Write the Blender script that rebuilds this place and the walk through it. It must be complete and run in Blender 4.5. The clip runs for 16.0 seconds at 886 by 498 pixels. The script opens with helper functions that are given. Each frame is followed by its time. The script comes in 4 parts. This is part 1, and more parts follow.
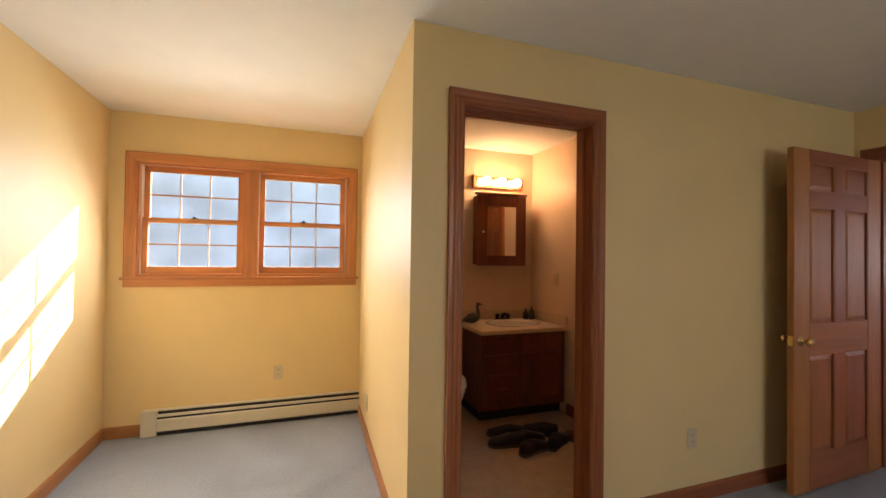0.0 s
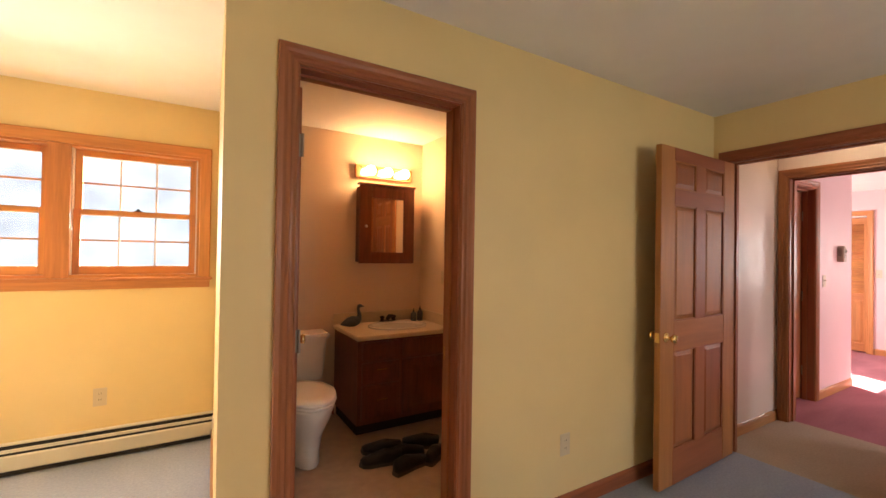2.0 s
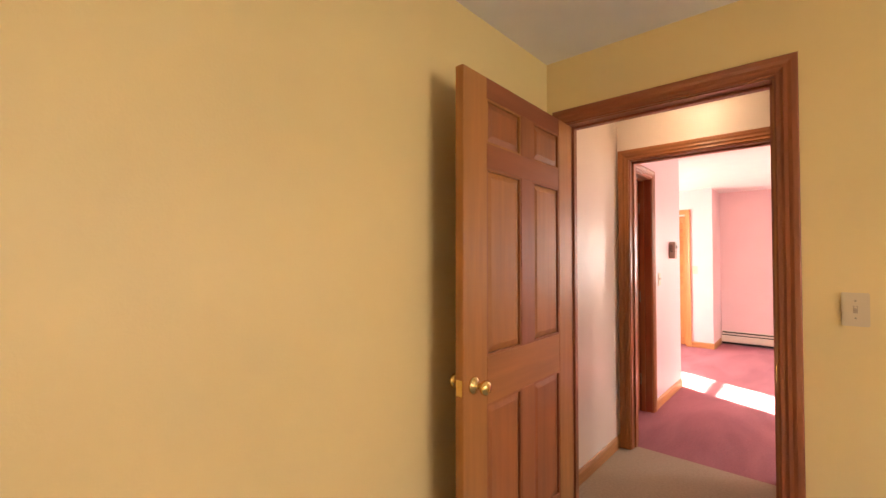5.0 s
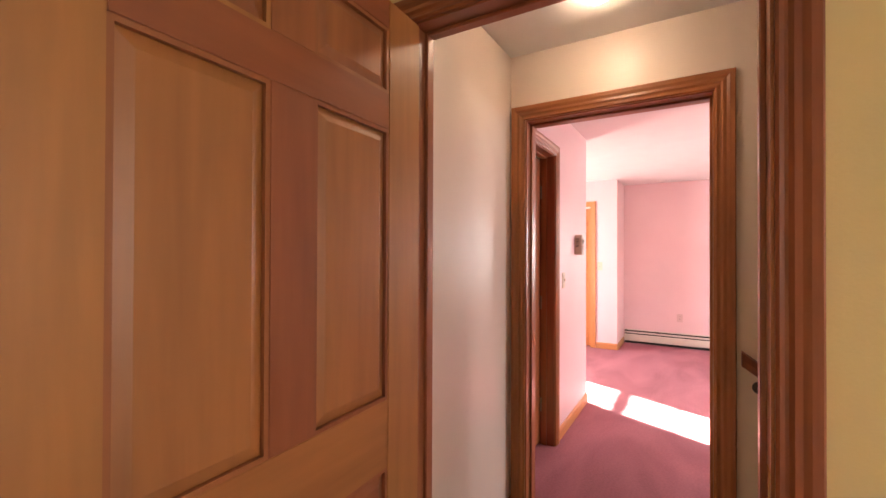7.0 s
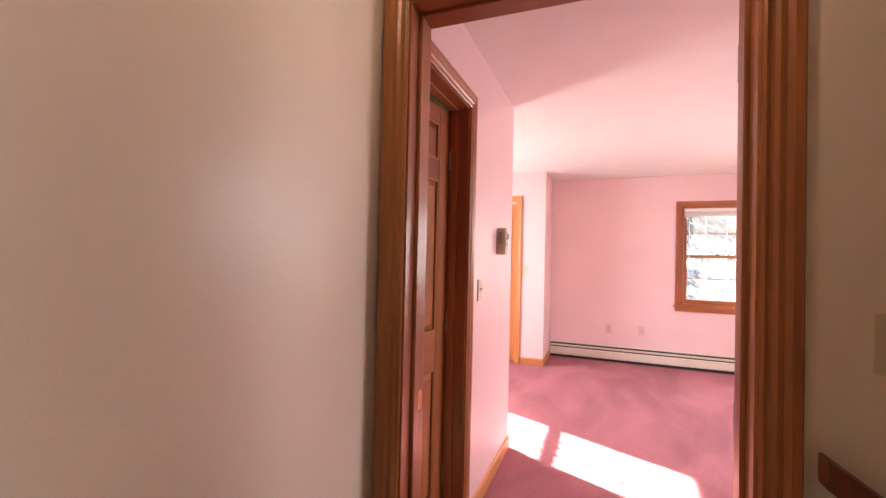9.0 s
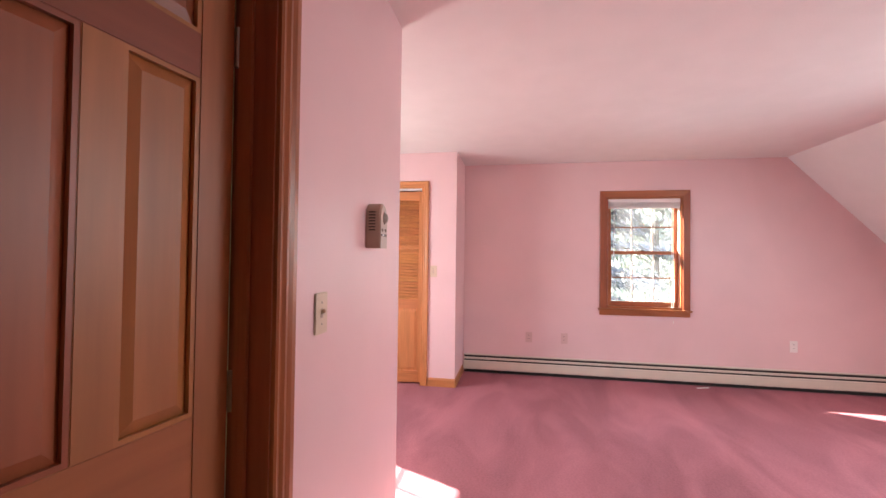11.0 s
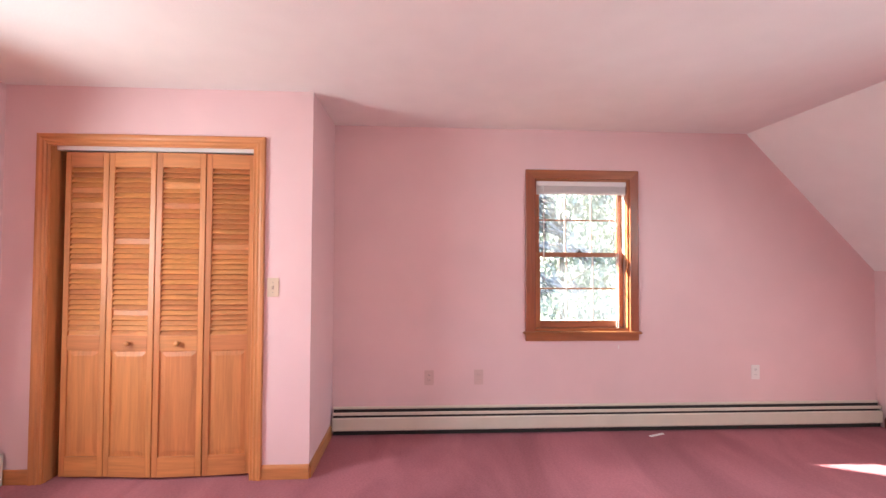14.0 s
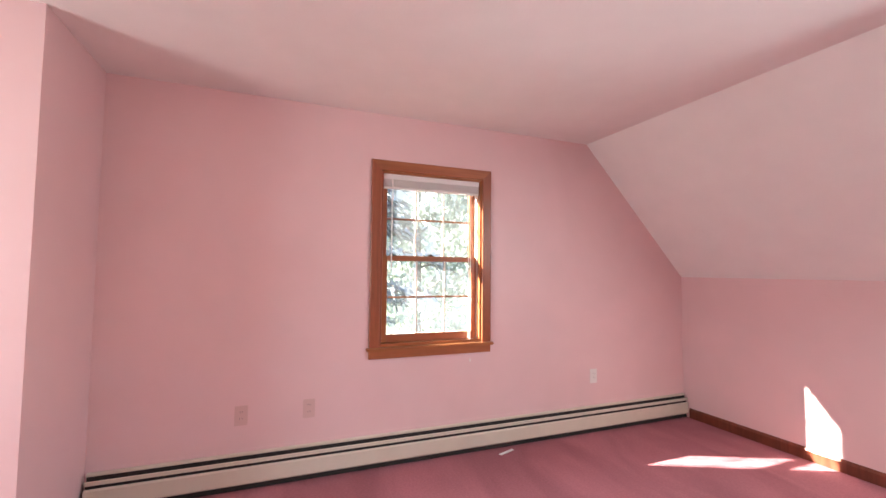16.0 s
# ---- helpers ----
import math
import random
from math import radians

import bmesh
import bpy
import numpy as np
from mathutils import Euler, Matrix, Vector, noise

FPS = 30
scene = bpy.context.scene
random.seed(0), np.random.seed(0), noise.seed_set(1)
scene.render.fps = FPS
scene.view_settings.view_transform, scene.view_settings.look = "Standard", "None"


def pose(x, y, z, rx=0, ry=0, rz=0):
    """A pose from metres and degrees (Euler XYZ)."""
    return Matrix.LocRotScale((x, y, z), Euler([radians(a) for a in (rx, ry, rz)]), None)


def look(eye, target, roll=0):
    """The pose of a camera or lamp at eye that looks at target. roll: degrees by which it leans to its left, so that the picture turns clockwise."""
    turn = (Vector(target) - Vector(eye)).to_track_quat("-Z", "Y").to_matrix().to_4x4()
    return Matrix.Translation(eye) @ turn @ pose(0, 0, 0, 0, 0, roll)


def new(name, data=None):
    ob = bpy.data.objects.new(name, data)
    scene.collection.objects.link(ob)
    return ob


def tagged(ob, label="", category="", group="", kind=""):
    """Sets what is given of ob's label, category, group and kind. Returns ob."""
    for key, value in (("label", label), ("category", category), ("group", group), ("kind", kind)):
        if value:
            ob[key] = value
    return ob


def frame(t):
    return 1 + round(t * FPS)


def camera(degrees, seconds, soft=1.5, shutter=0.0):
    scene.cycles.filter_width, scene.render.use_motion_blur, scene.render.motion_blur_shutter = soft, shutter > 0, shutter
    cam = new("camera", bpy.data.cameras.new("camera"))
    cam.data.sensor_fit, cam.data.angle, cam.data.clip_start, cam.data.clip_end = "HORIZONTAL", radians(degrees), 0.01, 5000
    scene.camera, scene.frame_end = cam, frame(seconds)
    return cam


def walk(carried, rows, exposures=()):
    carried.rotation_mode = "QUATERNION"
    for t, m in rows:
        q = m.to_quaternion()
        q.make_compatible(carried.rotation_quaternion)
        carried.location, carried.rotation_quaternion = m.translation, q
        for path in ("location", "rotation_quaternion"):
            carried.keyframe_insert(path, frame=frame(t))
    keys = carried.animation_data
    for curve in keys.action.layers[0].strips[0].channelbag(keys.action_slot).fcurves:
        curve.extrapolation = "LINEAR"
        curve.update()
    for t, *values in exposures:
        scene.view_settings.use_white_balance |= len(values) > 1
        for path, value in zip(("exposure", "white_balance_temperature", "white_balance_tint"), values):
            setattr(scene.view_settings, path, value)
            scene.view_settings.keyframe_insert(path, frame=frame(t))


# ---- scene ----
# ---- camera ----
cam = camera(93.1, 16.0)
PATH = [
    (0, (-0.039, 0.036, 1.354), (0.641, 1.917, 1.385), 0.8),
    (0.5, (0.019, 0.046, 1.355), (0.792, 1.89, 1.378), 0.7),
    (1, (0.115, 0.069, 1.345), (0.98, 1.872, 1.369), 0.9),
    (1.5, (0.235, 0.127, 1.349), (1.183, 1.888, 1.371), 1.0),
    (2, (0.352, 0.204, 1.356), (1.389, 1.913, 1.379), 0.9),
    (2.5, (0.479, 0.295, 1.354), (1.608, 1.945, 1.386), 0.5),
    (3, (0.658, 0.392, 1.349), (1.88, 1.975, 1.385), 0.2),
    (3.5, (0.862, 0.492, 1.343), (2.164, 2.009, 1.378), 0.3),
    (4, (1.081, 0.579, 1.336), (2.452, 2.034, 1.374), 0.1),
    (6.5, (2.316, 0.884, 1.342), (3.976, 2.0, 1.369), 0.3),
    (7, (2.574, 0.959, 1.356), (4.29, 1.985, 1.37), 0.2),
    (7.5, (2.832, 1.013, 1.344), (4.59, 1.968, 1.363), 0.1),
    (8, (3.1, 1.072, 1.355), (4.895, 1.954, 1.364), 0.2),
    (8.5, (3.361, 1.153, 1.349), (5.196, 1.947, 1.362), 1.1),
    (9, (3.598, 1.18, 1.326), (5.462, 1.904, 1.355), 1.3),
    (11.5, (4.909, 1.259, 1.3), (6.889, 1.54, 1.338), 0.8),
    (12, (5.188, 1.251, 1.292), (7.175, 1.474, 1.331), 1.0),
    (12.5, (5.482, 1.272, 1.302), (7.476, 1.424, 1.337), 0.9),
    (13, (5.738, 1.25, 1.324), (7.736, 1.341, 1.354), 0.9),
    (13.5, (5.97, 1.235, 1.32), (7.97, 1.238, 1.365), 0.5),
    (14, (6.2, 1.197, 1.342), (8.197, 1.096, 1.389), 0.3),
    (14.5, (6.404, 1.202, 1.38), (8.388, 0.945, 1.414), 0.2),
    (15, (6.561, 1.131, 1.355), (8.52, 0.733, 1.412), 0.1),
    (15.5, (6.65, 1.049, 1.341), (8.57, 0.493, 1.412), 0.1),
    (16, (6.667, 0.963, 1.294), (8.524, 0.228, 1.399), 0.6),
]
EXPOSURES = [(0.0, 3.5, 6550, 12), (1.5, 3.95, 7000, 15), (3.0, 4.5, 7900, 18), (4.0, 4.8, 8500, 18), (6.5, 4.5, 7400, 17), (9.0, 4.3, 7100, 18), (11.5, 3.6, 6500, 12), (13.0, 3.7, 6400, 10), (16.0, 3.65, 6500, 6)]
walk(cam, [(t, look(eye, target, roll)) for t, eye, target, roll in PATH], EXPOSURES)


# ---- world, sun, exposure ----
SUN = Vector((0.76, 1.66, 1.0)).normalized()
world = bpy.data.worlds.new("sky")
world.use_nodes = True
scene.world = world
wn = world.node_tree.nodes
sky = wn.new("ShaderNodeTexSky")
sky.sky_type = "NISHITA"
sky.sun_disc = False
sky.sun_elevation = math.asin(SUN.z)
sky.sun_rotation = math.atan2(SUN.x, SUN.y)
world.node_tree.links.new(sky.outputs[0], wn["Background"].inputs[0])
wn["Background"].inputs[1].default_value = 0.15
sun_data = bpy.data.lights.new("sun", "SUN")
sun_data.energy = 5.0
sun_data.angle = radians(0.6)
sun_data.color = (1.0, 0.93, 0.82)
new("sun", sun_data).matrix_world = look(SUN * 60, (0, 0, 0))


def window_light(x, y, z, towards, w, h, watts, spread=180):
    """An added area lamp in a window's opening that stands in for sky light."""
    d = bpy.data.lights.new("sky_fill_lamp", "AREA")
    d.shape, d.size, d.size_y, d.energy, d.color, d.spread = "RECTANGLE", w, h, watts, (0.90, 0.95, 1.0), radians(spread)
    new("sky_fill_lamp", d).matrix_world = look((x, y, z), (x + towards[0], y + towards[1], z + (towards[2] if len(towards) > 2 else 0)))


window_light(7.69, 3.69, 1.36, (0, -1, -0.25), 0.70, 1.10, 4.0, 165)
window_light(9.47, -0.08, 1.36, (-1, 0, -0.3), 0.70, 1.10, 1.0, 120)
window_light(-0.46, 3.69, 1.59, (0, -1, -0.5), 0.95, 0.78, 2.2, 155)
# added fill lamp at the invented roof window
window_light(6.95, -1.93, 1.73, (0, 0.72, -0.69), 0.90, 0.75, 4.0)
# added fill lamp at the assumed, unseen rear window
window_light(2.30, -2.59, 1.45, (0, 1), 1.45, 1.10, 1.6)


# ---- materials ----
def material(name, color, rough=0.6, metal=0.0, noise_scale=6.0, vary=0.06, bump=0.0, bump_scale=120.0, spec=0.5, trans=0.0, wood=None, rand=0.0, emit=0.0, coarse=0.0):
    """A principled surface with colour variation at two scales and fine relief."""
    m = bpy.data.materials.new(name)
    m.use_nodes = True
    nt = m.node_tree
    bs = nt.nodes["Principled BSDF"]
    bs.inputs["Roughness"].default_value = rough
    bs.inputs["Metallic"].default_value = metal
    bs.inputs["Specular IOR Level"].default_value = spec
    bs.inputs["Transmission Weight"].default_value = trans
    tc = nt.nodes.new("ShaderNodeTexCoord")
    ma = nt.nodes.new("ShaderNodeMapping")
    nt.links.new(tc.outputs["Object"], ma.inputs["Vector"])
    src = ma.outputs["Vector"]
    if rand or wood:
        oi = nt.nodes.new("ShaderNodeObjectInfo")
        sh = nt.nodes.new("ShaderNodeVectorMath")
        sh.operation = "MULTIPLY_ADD"
        cx = nt.nodes.new("ShaderNodeCombineXYZ")
        for i in range(3):
            nt.links.new(oi.outputs["Random"], cx.inputs[i])
        nt.links.new(cx.outputs[0], sh.inputs[0])
        sh.inputs[1].default_value = (17.3, 9.1, 23.7)
        nt.links.new(src, sh.inputs[2])
        src = sh.outputs[0]
    n1 = nt.nodes.new("ShaderNodeTexNoise")
    n1.inputs["Scale"].default_value = noise_scale
    n1.inputs["Detail"].default_value = 5
    nt.links.new(src, n1.inputs["Vector"])
    ramp = nt.nodes.new("ShaderNodeValToRGB")
    c = Vector(color)
    ramp.color_ramp.elements[0].position, ramp.color_ramp.elements[1].position = 0.3, 0.7
    ramp.color_ramp.elements[0].color = (*(c * (1 - vary)), 1)
    ramp.color_ramp.elements[1].color = (*(c * (1 + vary)), 1)
    out = ramp.outputs["Color"]
    if wood:
        st = nt.nodes.new("ShaderNodeMapping")
        st.inputs["Scale"].default_value = wood
        nt.links.new(src, st.inputs["Vector"])
        n1.inputs["Scale"].default_value = 1.0
        n1.inputs["Distortion"].default_value = 0.6
        nt.links.new(st.outputs[0], n1.inputs["Vector"])
        n3 = nt.nodes.new("ShaderNodeTexNoise")
        n3.inputs["Scale"].default_value = 4.0
        n3.inputs["Detail"].default_value = 3
        nt.links.new(st.outputs[0], n3.inputs["Vector"])
        mixf = nt.nodes.new("ShaderNodeMath")
        mixf.operation = "MULTIPLY_ADD"
        mixf.inputs[1].default_value = 0.35
        nt.links.new(n3.outputs["Fac"], mixf.inputs[0])
        sc = nt.nodes.new("ShaderNodeMath")
        sc.operation = "MULTIPLY"
        sc.inputs[1].default_value = 0.65
        nt.links.new(n1.outputs["Fac"], sc.inputs[0])
        nt.links.new(sc.outputs[0], mixf.inputs[2])
        nt.links.new(mixf.outputs[0], ramp.inputs[0])
    else:
        nt.links.new(n1.outputs["Fac"], ramp.inputs[0])
    if coarse:
        n4 = nt.nodes.new("ShaderNodeTexNoise")
        n4.inputs["Scale"].default_value = 0.9
        n4.inputs["Detail"].default_value = 4
        n4.inputs["Distortion"].default_value = 1.2
        strokes = nt.nodes.new("ShaderNodeMapping")
        strokes.inputs["Scale"].default_value = (0.9, 2.2, 1.0) if coarse > 0.12 else (1, 1, 1)
        strokes.inputs["Rotation"].default_value = (0, 0, 0.35)
        nt.links.new(ma.outputs[0], strokes.inputs["Vector"])
        nt.links.new(strokes.outputs[0], n4.inputs["Vector"])
        rg = nt.nodes.new("ShaderNodeMapRange")
        rg.inputs[1].default_value, rg.inputs[2].default_value = 0.35, 0.65
        rg.inputs[3].default_value, rg.inputs[4].default_value = 1 - coarse, 1 + coarse
        nt.links.new(n4.outputs["Fac"], rg.inputs[0])
        hs = nt.nodes.new("ShaderNodeHueSaturation")
        nt.links.new(out, hs.inputs["Color"])
        nt.links.new(rg.outputs[0], hs.inputs["Value"])
        out = hs.outputs[0]
    if rand:
        rr = nt.nodes.new("ShaderNodeMapRange")
        rr.inputs[3].default_value, rr.inputs[4].default_value = 1 - rand, 1 + rand
        nt.links.new(oi.outputs["Random"], rr.inputs[0])
        hs2 = nt.nodes.new("ShaderNodeHueSaturation")
        nt.links.new(out, hs2.inputs["Color"])
        nt.links.new(rr.outputs[0], hs2.inputs["Value"])
        if wood:
            hue = nt.nodes.new("ShaderNodeMapRange")
            hue.inputs[3].default_value, hue.inputs[4].default_value = 0.5 - 0.06 * rand, 0.5 + 0.06 * rand
            nt.links.new(oi.outputs["Random"], hue.inputs[0])
            nt.links.new(hue.outputs[0], hs2.inputs["Hue"])
        out = hs2.outputs[0]
    nt.links.new(out, bs.inputs["Base Color"])
    if bump:
        n2 = nt.nodes.new("ShaderNodeTexNoise")
        n2.inputs["Scale"].default_value = bump_scale
        n2.inputs["Detail"].default_value = 4
        nt.links.new(st.outputs[0] if wood else ma.outputs[0], n2.inputs["Vector"])
        b = nt.nodes.new("ShaderNodeBump")
        b.inputs["Strength"].default_value = bump
        b.inputs["Distance"].default_value = 0.004
        nt.links.new(n2.outputs["Fac"], b.inputs["Height"])
        nt.links.new(b.outputs[0], bs.inputs["Normal"])
    if emit:
        bs.inputs["Emission Color"].default_value = (*color, 1)
        bs.inputs["Emission Strength"].default_value = emit
    return m


YELLOW = material("yellow_paint", (0.76, 0.575, 0.29), 0.5, vary=0.02, noise_scale=3, bump=0.12, bump_scale=160, coarse=0.02)
CREAM = material("cream_paint", (0.77, 0.645, 0.55), 0.36, vary=0.02, noise_scale=3, bump=0.10, bump_scale=160, coarse=0.02)
PEACH = material("bathroom_paint", (0.76, 0.58, 0.43), 0.42, vary=0.02, noise_scale=3, bump=0.1, bump_scale=160)
PINK = material("pink_paint", (0.74, 0.535, 0.53), 0.45, vary=0.02, noise_scale=3, bump=0.12, bump_scale=160, coarse=0.02)
WHITE = material("ceiling_paint", (0.80, 0.78, 0.75), 0.8, vary=0.02, noise_scale=5, bump=0.25, bump_scale=90)
SHELL = material("plain_closing_wall", (0.6, 0.58, 0.55), 0.8)
GREY_CARPET = material("grey_carpet", (0.31, 0.335, 0.385), 0.95, vary=0.09, noise_scale=70, bump=0.6, bump_scale=500, spec=0.1, coarse=0.10)
BEIGE_CARPET = material("beige_carpet", (0.42, 0.33, 0.24), 0.95, vary=0.08, noise_scale=70, bump=0.6, bump_scale=500, spec=0.1, coarse=0.06)
ROSE_CARPET = material("rose_carpet", (0.37, 0.145, 0.165), 0.95, vary=0.09, noise_scale=70, bump=0.6, bump_scale=500, spec=0.1, coarse=0.15)
VINYL = material("bath_vinyl", (0.42, 0.32, 0.24), 0.45, vary=0.1, noise_scale=14, bump=0.1, coarse=0.08)
PINE_V = material("stained_pine_upright", (0.32, 0.105, 0.040), 0.34, vary=0.28, wood=(22, 22, 1.3), rand=0.16, bump=0.12, bump_scale=6)
PINE_H = material("stained_pine_level", (0.32, 0.105, 0.040), 0.34, vary=0.28, wood=(1.3, 1.3, 22), rand=0.16, bump=0.12, bump_scale=6)
DOOR_V = material("door_pine_upright", (0.33, 0.112, 0.040), 0.42, vary=0.22, wood=(9, 9, 0.8), rand=0.20, bump=0.06, bump_scale=6)
DOOR_H = material("door_pine_level", (0.31, 0.100, 0.036), 0.42, vary=0.22, wood=(0.8, 0.8, 9), rand=0.16, bump=0.06, bump_scale=6)
PINE_B = material("pine_baseboard", (0.40, 0.17, 0.06), 0.4, vary=0.25, wood=(1.6, 1.6, 30), rand=0.06)
LIGHT_V = material("honey_pine_upright", (0.51, 0.205, 0.072), 0.42, vary=0.24, wood=(24, 24, 1.5), rand=0.10)
LIGHT_H = material("honey_pine_level", (0.51, 0.205, 0.072), 0.42, vary=0.24, wood=(1.5, 1.5, 24), rand=0.10)
CHERRY = material("dark_cherry_wood", (0.17, 0.045, 0.022), 0.35, vary=0.35, wood=(22, 22, 2), rand=0.08)
HEATER = material("cream_enamel", (0.62, 0.57, 0.47), 0.4, vary=0.03, noise_scale=9)
# near-black for holes and laces, also for painted shade in heater gaps
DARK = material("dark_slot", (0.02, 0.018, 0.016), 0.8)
PINK_PLATE = material("painted_plate", (0.64, 0.45, 0.42), 0.45, vary=0.02)
PLATE = material("ivory_plastic", (0.62, 0.50, 0.36), 0.4, vary=0.02)
WHITE_PL = material("white_plastic", (0.78, 0.76, 0.72), 0.4, vary=0.02)
TRACK_AND_LIT_BAR = material("vinyl_track_and_lit_bar", (0.66, 0.56, 0.50), 0.5, vary=0.03)
BRASS = material("brass", (0.78, 0.55, 0.24), 0.22, 1.0, vary=0.1, noise_scale=20)
STEEL = material("dull_steel", (0.32, 0.29, 0.24), 0.4, 1.0, vary=0.1)
BLACKM = material("oil_black_metal", (0.05, 0.04, 0.035), 0.35, 0.6)
PORCELAIN = material("porcelain", (0.78, 0.75, 0.70), 0.15, vary=0.01)
LAMINATE = material("cream_laminate", (0.66, 0.52, 0.36), 0.3, vary=0.05, noise_scale=40)
MIRROR = material("mirror", (0.9, 0.9, 0.9), 0.02, 1.0, vary=0.0)
DUCK = material("blue_grey_wood", (0.06, 0.075, 0.085), 0.5, vary=0.3, noise_scale=30)
SHOE = material("black_leather", (0.012, 0.011, 0.011), 0.5, vary=0.3, noise_scale=30, rand=0.2)
SOLE = material("shoe_sole", (0.10, 0.085, 0.07), 0.7)
BOOT = material("brown_leather", (0.10, 0.055, 0.03), 0.6, vary=0.3, noise_scale=25)
PAPER = material("white_paper", (0.75, 0.72, 0.70), 0.8)
BULB = material("lit_bulb", (1.0, 0.62, 0.30), 0.4, emit=5.0)
LAMPGLASS = material("lit_opal_glass", (1.0, 0.82, 0.62), 0.4, emit=4.5)
CHIME_M = material("beige_plastic", (0.45, 0.35, 0.27), 0.45, vary=0.03)
CHIME_D = material("beige_plastic_side", (0.40, 0.30, 0.23), 0.5, vary=0.03)
BARK = material("bark", (0.09, 0.075, 0.06), 0.9, vary=0.3, noise_scale=12, bump=0.6, bump_scale=30)
LEAF = material("leaves", (0.25, 0.28, 0.23), 0.6, vary=0.45, noise_scale=1.4)
NEEDLES = material("dark_needles", (0.11, 0.13, 0.14), 0.7, vary=0.35, noise_scale=2)
GRASS = material("grass", (0.10, 0.13, 0.05), 0.9, vary=0.3, noise_scale=0.8, coarse=0.2)
SIDING = material("grey_siding", (0.30, 0.33, 0.38), 0.7, vary=0.05)
ROOFM = material("grey_shingles", (0.17, 0.175, 0.18), 0.9, vary=0.15, noise_scale=9)
GLASS = bpy.data.materials.new("window_glass")
GLASS.use_nodes = True
_g = GLASS.node_tree
_g.nodes.clear()
_o = _g.nodes.new("ShaderNodeOutputMaterial")
_t = _g.nodes.new("ShaderNodeBsdfTransparent")
_t.inputs[0].default_value = (0.96, 0.97, 0.97, 1)
_s = _g.nodes.new("ShaderNodeBsdfGlossy")
_s.inputs["Roughness"].default_value = 0.02
_f = _g.nodes.new("ShaderNodeFresnel")
_f.inputs[0].default_value = 1.45
_m = _g.nodes.new("ShaderNodeMixShader")
_g.links.new(_f.outputs[0], _m.inputs[0])
# translucent share lays an imitated glare haze over the pane
_d = _g.nodes.new("ShaderNodeBsdfTranslucent")
_d.inputs[0].default_value = (0.92, 0.96, 1.0, 1)
_dm = _g.nodes.new("ShaderNodeMixShader")
_dm.name, _dm.inputs[0].default_value = "glare_haze", 0.003
_g.links.new(_t.outputs[0], _dm.inputs[1])
_g.links.new(_d.outputs[0], _dm.inputs[2])
_g.links.new(_dm.outputs[0], _m.inputs[1])
_g.links.new(_s.outputs[0], _m.inputs[2])
_g.links.new(_m.outputs[0], _o.inputs[0])

# stronger haze veil that washes out the view from the pink room
HAZED_GLASS = GLASS.copy()
HAZED_GLASS.name = "hazed_window_glass"
HAZED_GLASS.node_tree.nodes["glare_haze"].inputs[0].default_value = 0.022


# ---- building helpers ----
def part(name, bm, mats, parent=None, label=""):
    """Links a bmesh as one mesh object, under a thing if one is given."""
    me = bpy.data.meshes.new(name)
    bmesh.ops.recalc_face_normals(bm, faces=bm.faces[:])
    bm.to_mesh(me)
    bm.free()
    for m in mats if isinstance(mats, (list, tuple)) else [mats]:
        me.materials.append(m)
    ob = new(name, me)
    if parent is not None:
        ob.parent = parent
    if label:
        ob["label"] = label
    return ob


def thing(name, m, label, category, group="", kind=""):
    ob = new(name)
    ob.matrix_world = m
    return tagged(ob, label, category, group, kind)


def add_box(bm, x0, x1, y0, y1, z0, z1, bevel=0.0, mat=0):
    r = bmesh.ops.create_cube(bm, size=1, matrix=Matrix.Translation(((x0 + x1) / 2, (y0 + y1) / 2, (z0 + z1) / 2)) @ Matrix.Diagonal((x1 - x0, y1 - y0, z1 - z0, 1)))
    faces = {f for v in r["verts"] for f in v.link_faces}
    for f in faces:
        f.material_index = mat
    if bevel:
        edges = {e for v in r["verts"] for e in v.link_edges}
        bmesh.ops.bevel(bm, geom=list(edges), offset=bevel, segments=2, affect="EDGES", clamp_overlap=True)
    return bm


def box(x0, x1, y0, y1, z0, z1, bevel=0.0):
    return add_box(bmesh.new(), x0, x1, y0, y1, z0, z1, bevel)


def smooth(ob):
    for p in ob.data.polygons:
        p.use_smooth = True
    return ob


def lathe(profile, segments=24, m=None, bm=None):
    """Turns (radius, z) pairs round the z axis."""
    bm = bm or bmesh.new()
    m = m or Matrix()
    rings = []
    for r, z in profile:
        if r < 1e-5:
            rings.append([bm.verts.new(m @ Vector((0, 0, z)))])
        else:
            rings.append([bm.verts.new(m @ Vector((r * math.cos(2 * math.pi * i / segments), r * math.sin(2 * math.pi * i / segments), z))) for i in range(segments)])
    for a, b in zip(rings, rings[1:]):
        for i in range(segments):
            j = (i + 1) % segments
            if len(a) == 1 and len(b) > 1:
                bm.faces.new((a[0], b[i], b[j]))
            elif len(b) == 1 and len(a) > 1:
                bm.faces.new((a[i], a[j], b[0]))
            elif len(a) > 1:
                bm.faces.new((a[i], a[j], b[j], b[i]))
    return bm


def loft(rings, close=True):
    """Joins rings of equal length, with both ends filled."""
    bm = bmesh.new()
    rows = [[bm.verts.new(p) for p in ring] for ring in rings]
    n = len(rows[0])
    for a, b in zip(rows, rows[1:]):
        for i in range(n):
            j = (i + 1) % n
            bm.faces.new((a[i], a[j], b[j], b[i]))
    if close:
        bm.faces.new(rows[0])
        bm.faces.new(rows[-1])
    return bm


def prism(outline, depth, m=None):
    """An outline of (u, w) extruded along the local y axis from 0 to depth."""
    m = m or Matrix()
    return loft([[m @ Vector((u, y, w)) for u, w in outline] for y in (0, depth)])


